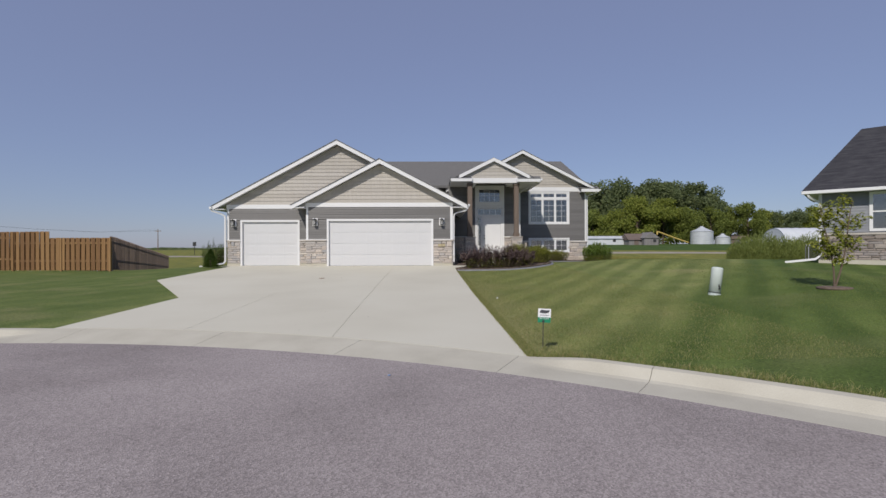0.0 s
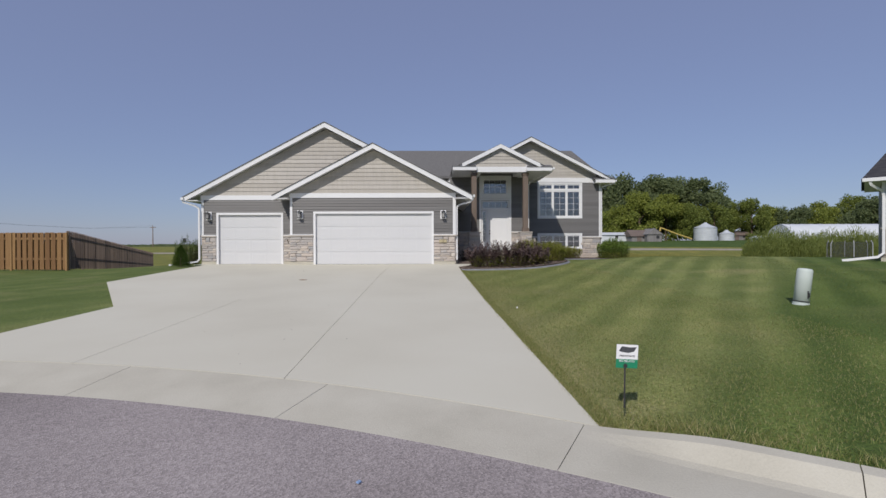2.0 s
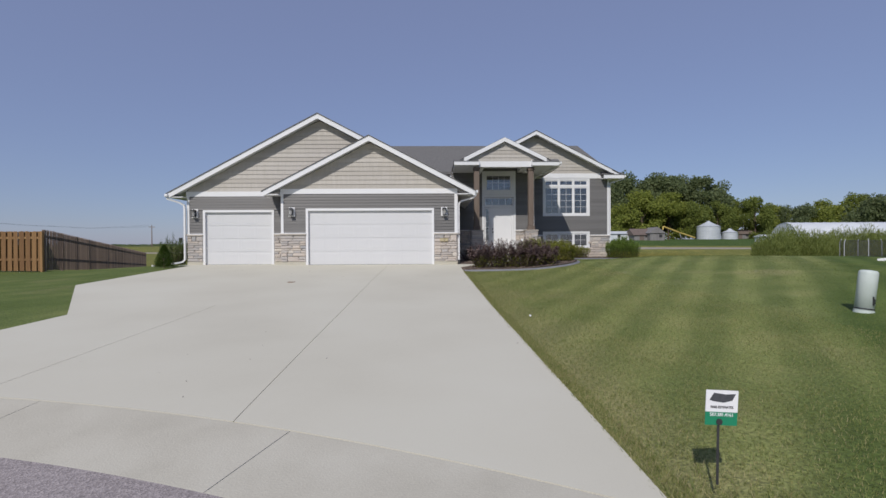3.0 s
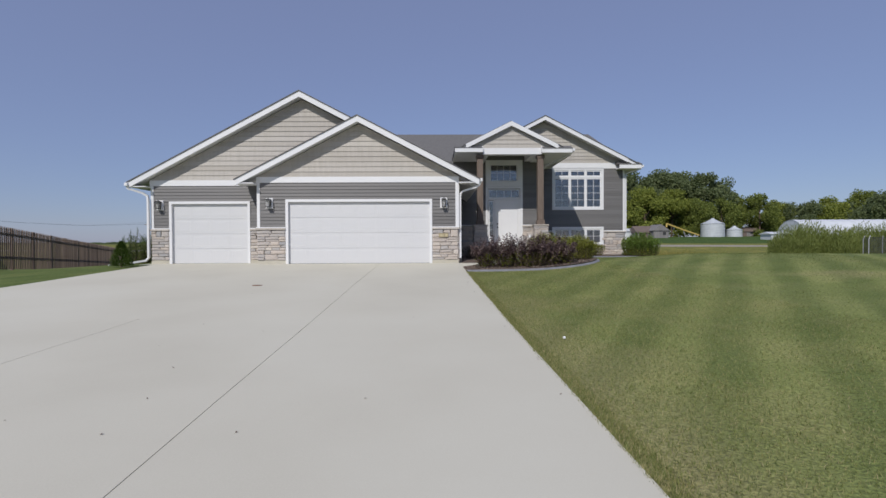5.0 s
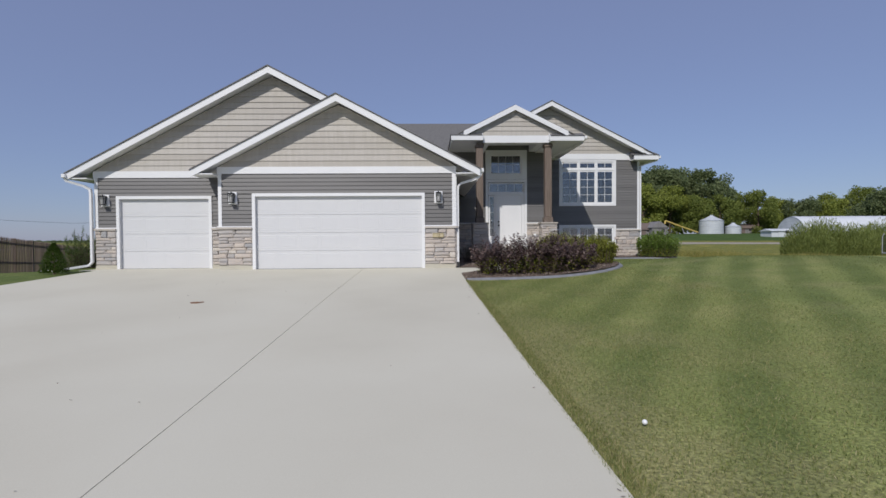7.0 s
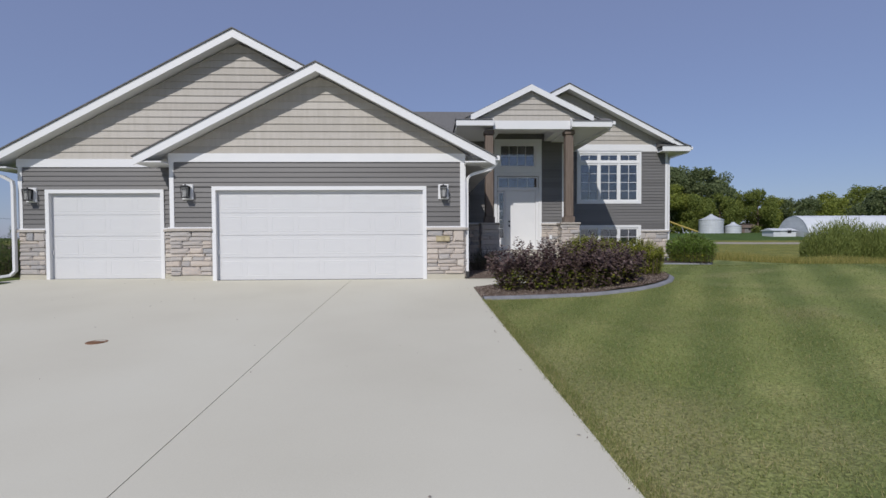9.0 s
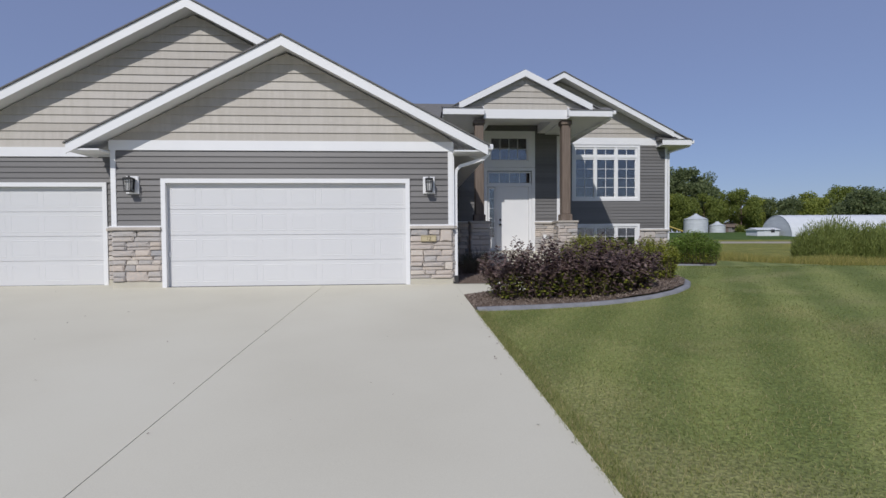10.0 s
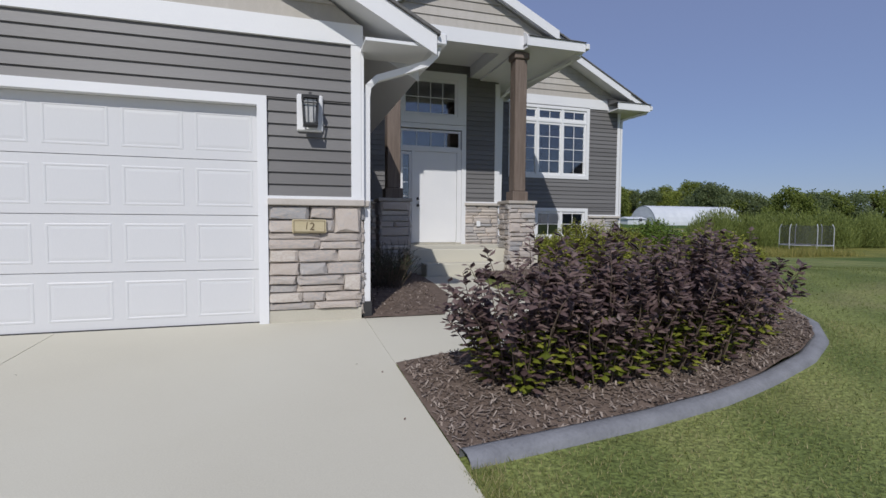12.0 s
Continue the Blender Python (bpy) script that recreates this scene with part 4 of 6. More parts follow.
UP = Matrix.Rotation(radians(90), 4, "X")
SANDSTONE = material("yellow_sandstone", [(0.44, 0.37, 0.22), (0.54, 0.47, 0.31)], 9, 0.7, 0.2, 60)
BROWN = material("brown_lettering", [(0.10, 0.07, 0.035), (0.14, 0.10, 0.05)], 9, 0.7, 0.0, 60)
plq = thing("house_number_plaque", "yellow stone plaque with the house number 12", "plaque", (-0.52, -0.072, 0.965))
part("plate", bevelled(blocks((-0.165, -0.014, -0.068, 0.165, 0.012, 0.068)), 0.007), SANDSTONE, plq)
part("border", blocks((-0.15, -0.0175, 0.052, 0.15, -0.0135, 0.057), (-0.15, -0.0175, -0.057, 0.15, -0.0135, -0.052), (-0.15, -0.0175, -0.0515, -0.145, -0.0135, 0.0515), (0.145, -0.0175, -0.0515, 0.15, -0.0135, 0.0515)), BROWN, plq)
text_part("number", "12", 0.105, Matrix.Translation((0, -0.0155, -0.002)) @ UP @ Matrix(((1, 0.2, 0, 0), (0, 1, 0, 0), (0, 0, 1, 0), (0, 0, 0, 1))), BROWN, plq)


# ---- planting bed ----
BED = [(0.10, -2.92), (0.6, -2.86), (1.25, -2.78), (1.9, -2.66), (2.55, -2.48), (3.2, -2.27), (3.7, -2.02), (4.15, -1.62), (4.46, -1.12), (4.62, -0.56), (4.66, 0.0), (4.6, 0.5), (4.45, 1.0),
       (4.4, 1.8), (4.6, 2.8), (5.2, 4.0), (6.4, 5.2), (8.0, 5.8), (9.4, 5.7), (9.9, 6.4), (9.6, 7.5)]


def bed_z(x, y):
    lift = min(x - 0.05, y + 2.93)
    if y > -0.03 and x < 1.75:
        lift = min(y + 0.03, (0.9 + 0.36 * y if y < 1.4 else 1.4 + 0.1 * (y - 1.4)) - x + 0.05)
    return land(x, y) + 0.006 + 0.06 * ease(0.0, 0.6, lift)


mulch = thing("mulch_bed", "brown bark mulch bed in front of the house", "flower bed", kind="structure")
FRONT = [(0.088, -2.90)] + BED[1:14] + [(2.7, 2.4), (2.48, 0.2), (2.06, -0.88), (1.34, -1.47), (0.064, -1.52)]
inner = BED + [(8.85, 7.5), (4.3, 7.5), (4.3, 6.2), (0.05, 6.2), (0.05, 0.1), (0.06, -1.0)]
for loop in (FRONT, [(0.03, -0.02), (0.92, -0.02), (1.42, 1.4), (1.62, 3.6), (1.45, 6.2), (0.03, 6.2)], BED[13:] + [(8.85, 7.5), (4.3, 7.5), (4.25, 6.2), (4.2, 4.1), (2.7, 3.64), (2.7, 2.42)]):
    bm = bmesh.new()
    f = bm.faces.new([bm.verts.new((x, y, bed_z(x, y))) for x, y in loop])
    bmesh.ops.triangulate(bm, faces=[f])
    bmesh.ops.subdivide_edges(bm, edges=list(bm.edges), cuts=3, use_grid_fill=True)
    for v in bm.verts:
        v.co.z = bed_z(v.co.x, v.co.y) + 0.012 * noise.noise(v.co * 3.0)
    part("mulch_layer", bm, DIRT, mulch, smooth=True)
CHIP = leafy("bark_chips", [(0.10, 0.072, 0.056), (0.19, 0.145, 0.115), (0.27, 0.215, 0.175), (0.38, 0.32, 0.27)], 0.9, 0.0)


def inside(poly, x, y):
    c = False
    for (x0, y0), (x1, y1) in zip(poly, poly[1:] + poly[:1]):
        if (y0 > y) != (y1 > y) and x < x0 + (y - y0) / (y1 - y0) * (x1 - x0):
            c = not c
    return c


rnd = random.Random(11)
verts, faces = [], []
while len(faces) < 17000:
    x, y = rnd.uniform(0.1, 4.7), rnd.choice((rnd.uniform(-2.89, -0.6), rnd.uniform(-2.89, 5.0)))
    if not inside(inner, x, y) or (-1.52 < y < 0.02 and x < 1.9 + y * 0.4) or (y > -0.8 and 0.9 + y * 0.2 < x < 2.72):
        continue
    l, wd, a = rnd.uniform(0.008, 0.028), rnd.uniform(0.003, 0.008), rnd.uniform(0, 6.28)
    c, s = math.cos(a), math.sin(a)
    z = bed_z(x, y) + rnd.uniform(0.004, 0.022)
    t = rnd.uniform(-0.012, 0.012)
    i = len(verts)
    for u, v in ((-l, -wd), (l, -wd * 0.6), (l * 0.9, wd), (-l * 0.8, wd)):
        verts.append((x + u * c - v * s, y + u * s + v * c, z + t * u / l + rnd.uniform(0, 0.004)))
    faces.append((i, i + 1, i + 2, i + 3))
chips = raw("mulch_chips", verts, faces, CHIP)
tagged(chips, "scattered brown bark chips in the bed", "mulch", kind="stuff")

edging = thing("bed_edging", "curved blue-grey concrete edging round the bed", "edging", kind="structure")
pts = [Vector((x, y)) for x, y in BED]
fine = []
for a, b in zip(pts, pts[1:]):
    fine += [a.lerp(b, k / 3) for k in range(3)]
fine.append(pts[-1])
for s in range(0, len(fine) - 1, 4):
    bm = bmesh.new()
    rings = []
    for i in range(s, min(s + 5, len(fine))):
        p = fine[i]
        d = (fine[min(i + 1, len(fine) - 1)] - fine[max(i - 1, 0)]).normalized()
        o = Vector((d.y, -d.x))
        z = land(p.x, p.y)
        rings.append([bm.verts.new((p.x + o.x * u, p.y + o.y * u, z + h)) for u, h in ((-0.02, -0.05), (-0.02, 0.035), (0.015, 0.045), (0.06, 0.043), (0.10, 0.018), (0.105, -0.05))])
    for a, b in zip(rings, rings[1:]):
        for k in range(5):
            bm.faces.new((a[k], a[k + 1], b[k + 1], b[k]))
    part("edging_length", bm, SLATE, edging, smooth=True)


# ---- shrubs ----
def leaf(verts, faces, p, d, up, l, w):
    """A folded, pointed leaf."""
    s = d.cross(up)
    if s.length < 1e-4:
        s = d.orthogonal()
    s.normalize()
    n = s.cross(d).normalized()
    i = len(verts)
    verts += [tuple(p), tuple(p + d * l * 0.5 + s * w - n * w * 0.3), tuple(p + d * l - n * l * 0.12), tuple(p + d * l * 0.5 - s * w - n * w * 0.3), tuple(p + d * l * 0.5 + n * w * 0.15)]
    faces += [(i, i + 1, i + 4), (i + 1, i + 2, i + 4), (i + 2, i + 3, i + 4), (i + 3, i, i + 4)]


def upright_shrub(name, at, label, leaf_mat, low_mat, stems, height, spread, l, w, seed, gap=0.022, low=0.35, stem_mat=None, group="", root=0.45, even=0.55):
    """Upright stems with leaves set along them, the lowest in another tone."""
    r = random.Random(seed)
    t = thing(name, label, "shrub", at, group)
    bm = bmesh.new()
    up, lo = ([], []), ([], [])
    for k in range(stems):
        a, q = r.uniform(0, 6.283), math.sqrt(r.random())
        base = Vector((math.cos(a) * root * spread * q, math.sin(a) * root * spread * q, 0.0))
        tip = Vector((math.cos(a) * spread * q, math.sin(a) * spread * q, height * (1 - 0.36 * q * q) * r.uniform(even, 1.16 if even < 0.7 else 1.04)))
        bend = Vector((r.uniform(-0.08, 0.08), r.uniform(-0.08, 0.08), 0.10 * q))
        path = [base.lerp(tip, s) + bend * math.sin(math.pi * s) for s in (0, 0.25, 0.5, 0.75, 1.0)]
        tube(bm, path, 0.006, 4, 0.002)
        length = (tip - base).length
        n = int(length / gap)
        for j in range(int(n * 0.07), n + 1):
            s = j / n
            p = base.lerp(tip, s) + bend * math.sin(math.pi * s)
            ax = (tip - base).normalized()
            o = ax.orthogonal().normalized()
            o = Matrix.Rotation(r.uniform(0, 6.283), 3, ax) @ o
            d = (o + ax * r.uniform(0.1, 0.9)).normalized()
            p = p + o * r.uniform(0.0, 0.05) * (1 - s)
            g = lo if (s < low and r.random() < 0.5) else up
            k2 = r.uniform(0.7, 1.15) * (0.75 if s > 0.93 else 1.0)
            leaf(*g, p, d, Vector((0, 0, 1)), l * k2, w * k2)
    part("branchwork", bm, stem_mat or BARK, t)
    tagged(raw("leaves", *up, leaf_mat, t), kind="stuff")
    if lo[0]:
        tagged(raw("lower_leaves", *lo, low_mat, t, "yellow-green lower leaves"), kind="stuff")
    return t


BARK = material("shrub_bark", [(0.10, 0.07, 0.05), (0.16, 0.12, 0.09)], 12, 0.9, 0.3, 60)
PURPLE = leafy("purple_leaves", [(0.066, 0.042, 0.042), (0.118, 0.078, 0.074), (0.165, 0.113, 0.104), (0.225, 0.165, 0.145)], 0.45, 0.22)
OLIVE = leafy("green_low_leaves", [(0.12, 0.145, 0.022), (0.20, 0.225, 0.033), (0.31, 0.31, 0.05)], 0.5, 0.3)
LIME = leafy("lime_leaves", [(0.17, 0.205, 0.030), (0.26, 0.285, 0.042), (0.36, 0.36, 0.06)], 0.5, 0.3)
GREEN = leafy("green_leaves", [(0.055, 0.10, 0.018), (0.09, 0.15, 0.027), (0.13, 0.19, 0.036)], 0.5, 0.25)
FRESH = leafy("fresh_green_leaves", [(0.11, 0.19, 0.03), (0.17, 0.26, 0.045), (0.23, 0.32, 0.06)], 0.5, 0.3)
YEW = leafy("dark_needles", [(0.012, 0.030, 0.010), (0.022, 0.048, 0.014), (0.035, 0.065, 0.02)], 0.5, 0.1)
for i, (x, y, h, sp) in enumerate(((0.78, -2.20, 0.92, 0.56), (1.30, -2.26, 0.92, 0.54), (1.79, -2.20, 0.92, 0.55), (2.28, -2.10, 0.95, 0.54), (2.74, -1.94, 0.92, 0.55), (3.2, -1.66, 0.86, 0.52))):
    upright_shrub("ninebark_shrub", (x, y, bed_z(x, y) - 0.01), "upright shrub with dark purple leaves in the mulch bed", PURPLE, OLIVE, 60, h, sp, 0.086, 0.029, 20 + i, 0.021, 0.46, group="purple shrubs in the bed")
for i, (x, y, h, sp, m) in enumerate(((4.02, -0.58, 0.86, 0.56, LIME), (3.25, 0.7, 1.0, 0.72, LIME), (4.0, 0.95, 0.85, 0.5, OLIVE), (5.2, 5.3, 0.75, 0.7, LIME), (6.6, 6.2, 0.7, 0.7, OLIVE))):
    upright_shrub("spirea_shrub", (x, y, bed_z(x, y) - 0.01), "low rounded shrub with yellow-green leaves", m, m, 190, h, sp, 0.056, 0.021, 40 + i, 0.016, group="yellow-green shrubs in the bed", root=0.82, even=0.78)
upright_shrub("bush", (9.1, 6.3, bed_z(9.1, 6.3) - 0.02), "dense mid-green bush at the house corner", FRESH, LIME, 230, 1.15, 0.92, 0.075, 0.032, 50, 0.02, root=0.85, even=0.75)
for i, (x, y, h, sp) in enumerate(((0.62, 1.9, 0.6, 0.5), (0.95, 2.9, 0.62, 0.48))):
    upright_shrub("yew_shrub", (x, y, bed_z(x, y) - 0.01), "low dark green needled shrub beside the garage wall", YEW, YEW, 90, h, sp, 0.035, 0.006, 60 + i, 0.014, group="dark shrubs by the walk")
upright_shrub("bush", (-12.2, 2.0, land(-12.2, 2.0) - 0.02), "dark green bush at the garage corner", GREEN, GREEN, 110, 1.25, 0.65, 0.06, 0.022, 70, 0.02, root=0.7)


def conifer(x, y, h, r0, seed):
    """A small cone of flat green sprays."""
    r = random.Random(seed)
    t = thing("arborvitae", "small cone-shaped green evergreen by the driveway", "shrub", (x, y, land(x, y) - 0.02))
    bm = bmesh.new()
    tube(bm, [(0, 0, 0), (0, 0, h * 0.5), (0, 0, h * 0.95)], 0.03, 6, 0.005)
    part("trunk", bm, BARK, t)
    g = ([], [])
    for k in range(2600):
        s = r.random() ** 1.3
        a = r.uniform(0, 6.283)
        q = r0 * (1 - s ** 1.8) * r.uniform(0.55, 1.05)
        p = Vector((q * math.cos(a), q * math.sin(a), 0.04 + s * h * 0.95))
        d = Vector((math.cos(a), math.sin(a), r.uniform(0.6, 1.6))).normalized()
        leaf(*g, p, d, Vector((0, 0, 1)), r.uniform(0.05, 0.09), 0.014)
    tagged(raw("sprays", *g, GREEN, t), kind="stuff")


conifer(-11.1, -0.8, 0.84, 0.31, 71)


# ---- lawn things ----
PALE = material("pale_green_plastic", [(0.50, 0.56, 0.52), (0.58, 0.63, 0.60)], 6, 0.5, 0.05, 60)
ped = thing("utility_pedestal", "pale grey-green plastic utility pedestal leaning in the lawn", "utility box", (5.70, -11.85, land(5.70, -11.85) - 0.05))
ped.scale = (0.95, 0.95, 0.95)
lean = Matrix.Rotation(radians(7), 4, "Y")
bm = bmesh.new()
lathe(bm, [(0.13, 0.0), (0.13, 0.67), (0.125, 0.695), (0.105, 0.715), (0.05, 0.722)], (0, 0, 0), 24, lean)
part("cover", bm, PALE, ped, smooth=True)
bm = bmesh.new()
lathe(bm, [(0.1335, 0.085), (0.1335, 0.105)], (0, 0, 0), 24, lean)
part("band", bm, DARK, ped, "dark band at the foot")
bm = bmesh.new()
lathe(bm, [(0.140, -0.02), (0.138, 0.07)], (0, 0, 0), 24, lean)
part("base", bm, PALE, ped)
part("label_mark", blocks((0.03, -0.148, 0.16, 0.045, -0.128, 0.30), (0.06, -0.14, 0.18, 0.07, -0.118, 0.26)), DARK, ped)

SIGNGREEN = material("sign_green", [(0.01, 0.20, 0.10), (0.015, 0.24, 0.12)], 6, 0.5, 0.0, 60)
SIGNWHITE = material("sign_white", [(0.78, 0.78, 0.78), (0.83, 0.83, 0.83)], 6, 0.5, 0.0, 60)
SIGNGREY = material("sign_grey", [(0.05, 0.055, 0.06), (0.09, 0.09, 0.10)], 20, 0.5, 0.0, 60)
sg = thing("yard_sign", "small white and green advertising sign on a black stake", "sign", (0.61, -16.62, -0.50))
sg.scale = (0.9, 0.9, 0.95)
tilt = Matrix.Rotation(radians(3), 4, "Y")
bm = bmesh.new()
solid(bm, [(-0.006, -0.004, 0), (0.006, -0.004, 0), (0.006, 0.004, 0), (-0.006, 0.004, 0)], (0.006, 0, 0.36))
part("stake", bm, DARK, sg, "thin black stake")
bm = bmesh.new()
lathe(bm, [(0.018, 0.0), (0.018, 0.006)], (0.006, -0.008, 0.355), 12, Matrix.Rotation(radians(90), 4, "X"))
part("clip", bm, DARK, sg)


def card(name, boxes, mat):
    p = part(name, blocks(*boxes), mat, sg)
    p.matrix_basis = tilt
    return p


card("board", [(-0.095, -0.007, 0.409, 0.095, -0.003, 0.53)], SIGNWHITE)
card("lower_board", [(-0.095, -0.007, 0.335, 0.095, -0.003, 0.4085)], SIGNGREEN)
bm = bmesh.new()
solid(bm, [(-0.075, -0.0085, 0.475), (-0.05, -0.0085, 0.515), (0.02, -0.0085, 0.508), (0.08, -0.0085, 0.512), (0.06, -0.0085, 0.475), (0.01, -0.0085, 0.462), (-0.05, -0.0085, 0.468)], (0, 0.0012, 0))
part("emblem", bm, SIGNGREY, sg).matrix_basis = tilt
text_part("lettering", "FREE ESTIMATES", 0.019, tilt @ Matrix.Translation((0, -0.009, 0.436)) @ UP, SIGNGREY, sg)
text_part("lettering", "507.381.4161", 0.026, tilt @ Matrix.Translation((0, -0.009, 0.394)) @ UP, SIGNWHITE, sg)

CHALK = material("white_plastic", [(0.66, 0.66, 0.65), (0.72, 0.72, 0.71)], 5, 0.5, 0.05, 60)
bm = bmesh.new()
solid(bm, [(-0.2, -0.09, 0.0), (0.2, -0.05, 0.0), (0.2, 0.07, 0.0), (-0.2, 0.09, 0.0)], (0, 0, 0.06))
tagged(part("splash_block", bevelled(bm, 0.01), CHALK), "white plastic splash block on the lawn", "splash block").matrix_basis = Matrix.Translation((-11.65, -0.25, land(-11.65, -0.25) - 0.012))
rnd = random.Random(31)
verts, faces = [], []
for k in range(70):
    y = rnd.uniform(-15.0, -0.3)
    x = rnd.uniform(-8.0 if y > -8 else -5.0, 0.0) if k % 3 else rgt(y) - 0.02 - abs(rnd.gauss(0, 0.12))
    a, q, i = rnd.uniform(0, 6.28), rnd.uniform(0.006, 0.018), len(verts)
    for u, v in ((-1, 0), (0, -0.5), (1.1, 0.1), (0.1, 0.6)):
        verts.append((x + q * (u * math.cos(a) - v * math.sin(a)), y + q * (u * math.sin(a) + v * math.cos(a)), slope_z(y) + 0.004 + 0.006 * (u > 0)))
    faces.append((i, i + 1, i + 2, i + 3))
tagged(raw("leaf_litter", verts, faces, CHIP), "a few dry leaf bits lying on the concrete", "litter", kind="stuff")
RUST = material("rusty_iron", [(0.10, 0.05, 0.025), (0.20, 0.10, 0.05), (0.27, 0.16, 0.09)], 20, 0.85, 0.5, 90)
bm = bmesh.new()
lathe(bm, [(0.115, -0.02), (0.115, 0.004), (0.098, 0.006), (0.09, 0.002), (0.03, 0.002), (0.025, 0.008)], (-4.865, -5.73, slope_z(-5.73)), 24)
tagged(part("valve_cover", bm, RUST), "round rusty iron valve cover set in the concrete", "valve cover")
bm = bmesh.new()
bmesh.ops.create_icosphere(bm, subdivisions=3, radius=0.018, matrix=Matrix.Translation((0.72, -11.05, land(0.72, -11.05) + 0.025)))
tagged(part("golf_ball", bm, SIGNWHITE, smooth=True), "small white ball lying in the grass", "ball")
BLUE = material("blue_paint", [(0.22, 0.34, 0.55), (0.28, 0.40, 0.60)], 40, 0.6, 0.1, 60)
bm = bmesh.new()
solid(bm, [(-1.37, -17.48, -0.646), (-1.352, -17.492, -0.646), (-1.338, -17.47, -0.646), (-1.354, -17.455, -0.646)], (0, 0, 0.008))
tagged(part("paint_chip", bm, BLUE), "small blue chip lying on the road", "paint mark")


# ---- fences ----
def plank_fence(name, a, b, height, mat, label, board_w, gap, both_sides, tops="flat", rails=(0.3, 0.85)):
    a, b = Vector(a), Vector(b)
    t = thing(name, label, "fence", (a.x, a.y, 0))
    n = int((b - a).length / (board_w + gap))
    d = (b - a).normalized()
    ang = math.atan2(d.y, d.x)
    hs = {}
    def mesh(h, key, w, th):
        if key not in hs:
            bm = bmesh.new()
            if tops == "point":
                solid(bm, [(-w / 2, 0, 0), (w / 2, 0, 0), (w / 2, 0, h - 0.06), (0, 0, h), (-w / 2, 0, h - 0.06)], (0, th, 0))
            else:
                solid(bm, [(-w / 2, 0, 0), (w / 2, 0, 0), (w / 2, 0, h - 0.03), (w / 2 - 0.03, 0, h), (-w / 2 + 0.03, 0, h), (-w / 2, 0, h - 0.03)], (0, th, 0))
            bmesh.ops.recalc_face_normals(bm, faces=bm.faces)
            me = bpy.data.meshes.new("board")
            bm.to_mesh(me)
            bm.free()
            me.materials.append(mat)
            hs[key] = me
        return hs[key]
    r = random.Random(3)
    made = 0
    stuff = bmesh.new()
    for i in range(n):
        p = a + d * (i + 0.5) * (board_w + gap)
        z = land(p.x, p.y) + 0.02
        h = height(i / n) if callable(height) else height
        out = (-0.045 if i % 2 else 0.005) if both_sides else -0.03
        m = Matrix.Translation((p.x - a.x, p.y - a.y, z)) @ Matrix.Rotation(ang, 4, "Z") @ Matrix.Translation((0, out, r.uniform(-0.008, 0.008))) @ Matrix.Rotation(radians(r.uniform(-0.5, 0.5)), 4, "Y")
        if made < 280:
            piece("picket" if tops == "point" else "board", mesh(h, round(h, 2), board_w, 0.02), m, t)
            made += 1
    bm_n = int((b - a).length / 2.4) + 1
    for i in range(bm_n + 1):
        p = a + d * min(i * 2.4, (b - a).length)
        h = height(min(0.999, i / bm_n)) if callable(height) else height
        o = part("fence_post", bevelled(blocks((-0.045, -0.03, -0.1, 0.045, 0.06, h + 0.02)), 0.006), mat, t)
        o.matrix_basis = Matrix.Translation((p.x - a.x, p.y - a.y, land(p.x, p.y))) @ Matrix.Rotation(ang, 4, "Z")
        if i < bm_n:
            q = a + d * min((i + 1) * 2.4, (b - a).length)
            for f in rails:
                bm = bmesh.new()
                z0, z1 = land(p.x, p.y) + h * f, land(q.x, q.y) + h * f
                duct(bm, [(p.x - a.x, p.y - a.y, z0), (q.x - a.x, q.y - a.y, z1)], 0.035, 0.085, (-d.y, d.x, 0))
                part("rail", bm, mat, t)


plank_fence("privacy_fence", (-15.7, -0.7), (-30.2, 0.7), lambda s: 1.50 if s < 0.2 else 1.80, CEDAR, "orange-brown cedar privacy fence of staggered boards", 0.165, -0.04, True)
plank_fence("picket_fence", (-15.75, -0.55), (-28.0, 26.5), 1.56, OLDWOOD, "weathered dark picket fence running back along the yard", 0.10, 0.09, False, "point")

# ---- the neighbour's house and sapling ----
nb = thing("neighbour_house", "light grey sided house with stone base and dark hipped roof", "house")
nb.matrix_basis = Matrix.Translation((14.07, -4.55, -0.06)) @ Matrix.Rotation(radians(-42), 4, "Z")
LIGHTGREY = material("light_grey_vinyl", [(0.20, 0.21, 0.23), (0.25, 0.26, 0.28)], 1.2, 0.5, 0.06, 60, by_piece=0.3)
nz = land(15, -4) - 0.04
nwall = part("wall", blocks((0, 0, nz, 9.5, 0.2, 3.05)), LIGHTGREY, nb)
for b in ((0, 0.2, nz, 0.2, 3.6, 3.05), (0, 3.6, nz, 9.5, 3.8, 3.05), (9.3, 0.2, nz, 9.5, 3.6, 3.05)):
    part("wall", blocks(b), LIGHTGREY, nb)
for i in range(15):
    z = 1.43 + i * 0.112
    for a, b in ((0.1, 1.42), (3.13, 9.4)):
        board(nwall, a, b, a, b, z, min(z + 0.112, 3.03), lambda u, o, zz: Vector((u, -o, zz)), LIGHTGREY)
stonework(nwall, 0.0, 9.5, nz + 0.2, 1.33, [], lambda u, z: Matrix.Translation((u, 0, z)))
NSTONE = material("brown_ledge_stone", [(0.20, 0.17, 0.15), (0.29, 0.245, 0.215), (0.38, 0.33, 0.30), (0.26, 0.24, 0.235), (0.42, 0.36, 0.31)], 9, 0.85, 0.6, 45, by_piece=0.9, fine=0.4)
for ob in nwall.children:
    if ob.name.startswith("stone"):
        ob.material_slots[0].link = "OBJECT"
        ob.material_slots[0].material = NSTONE
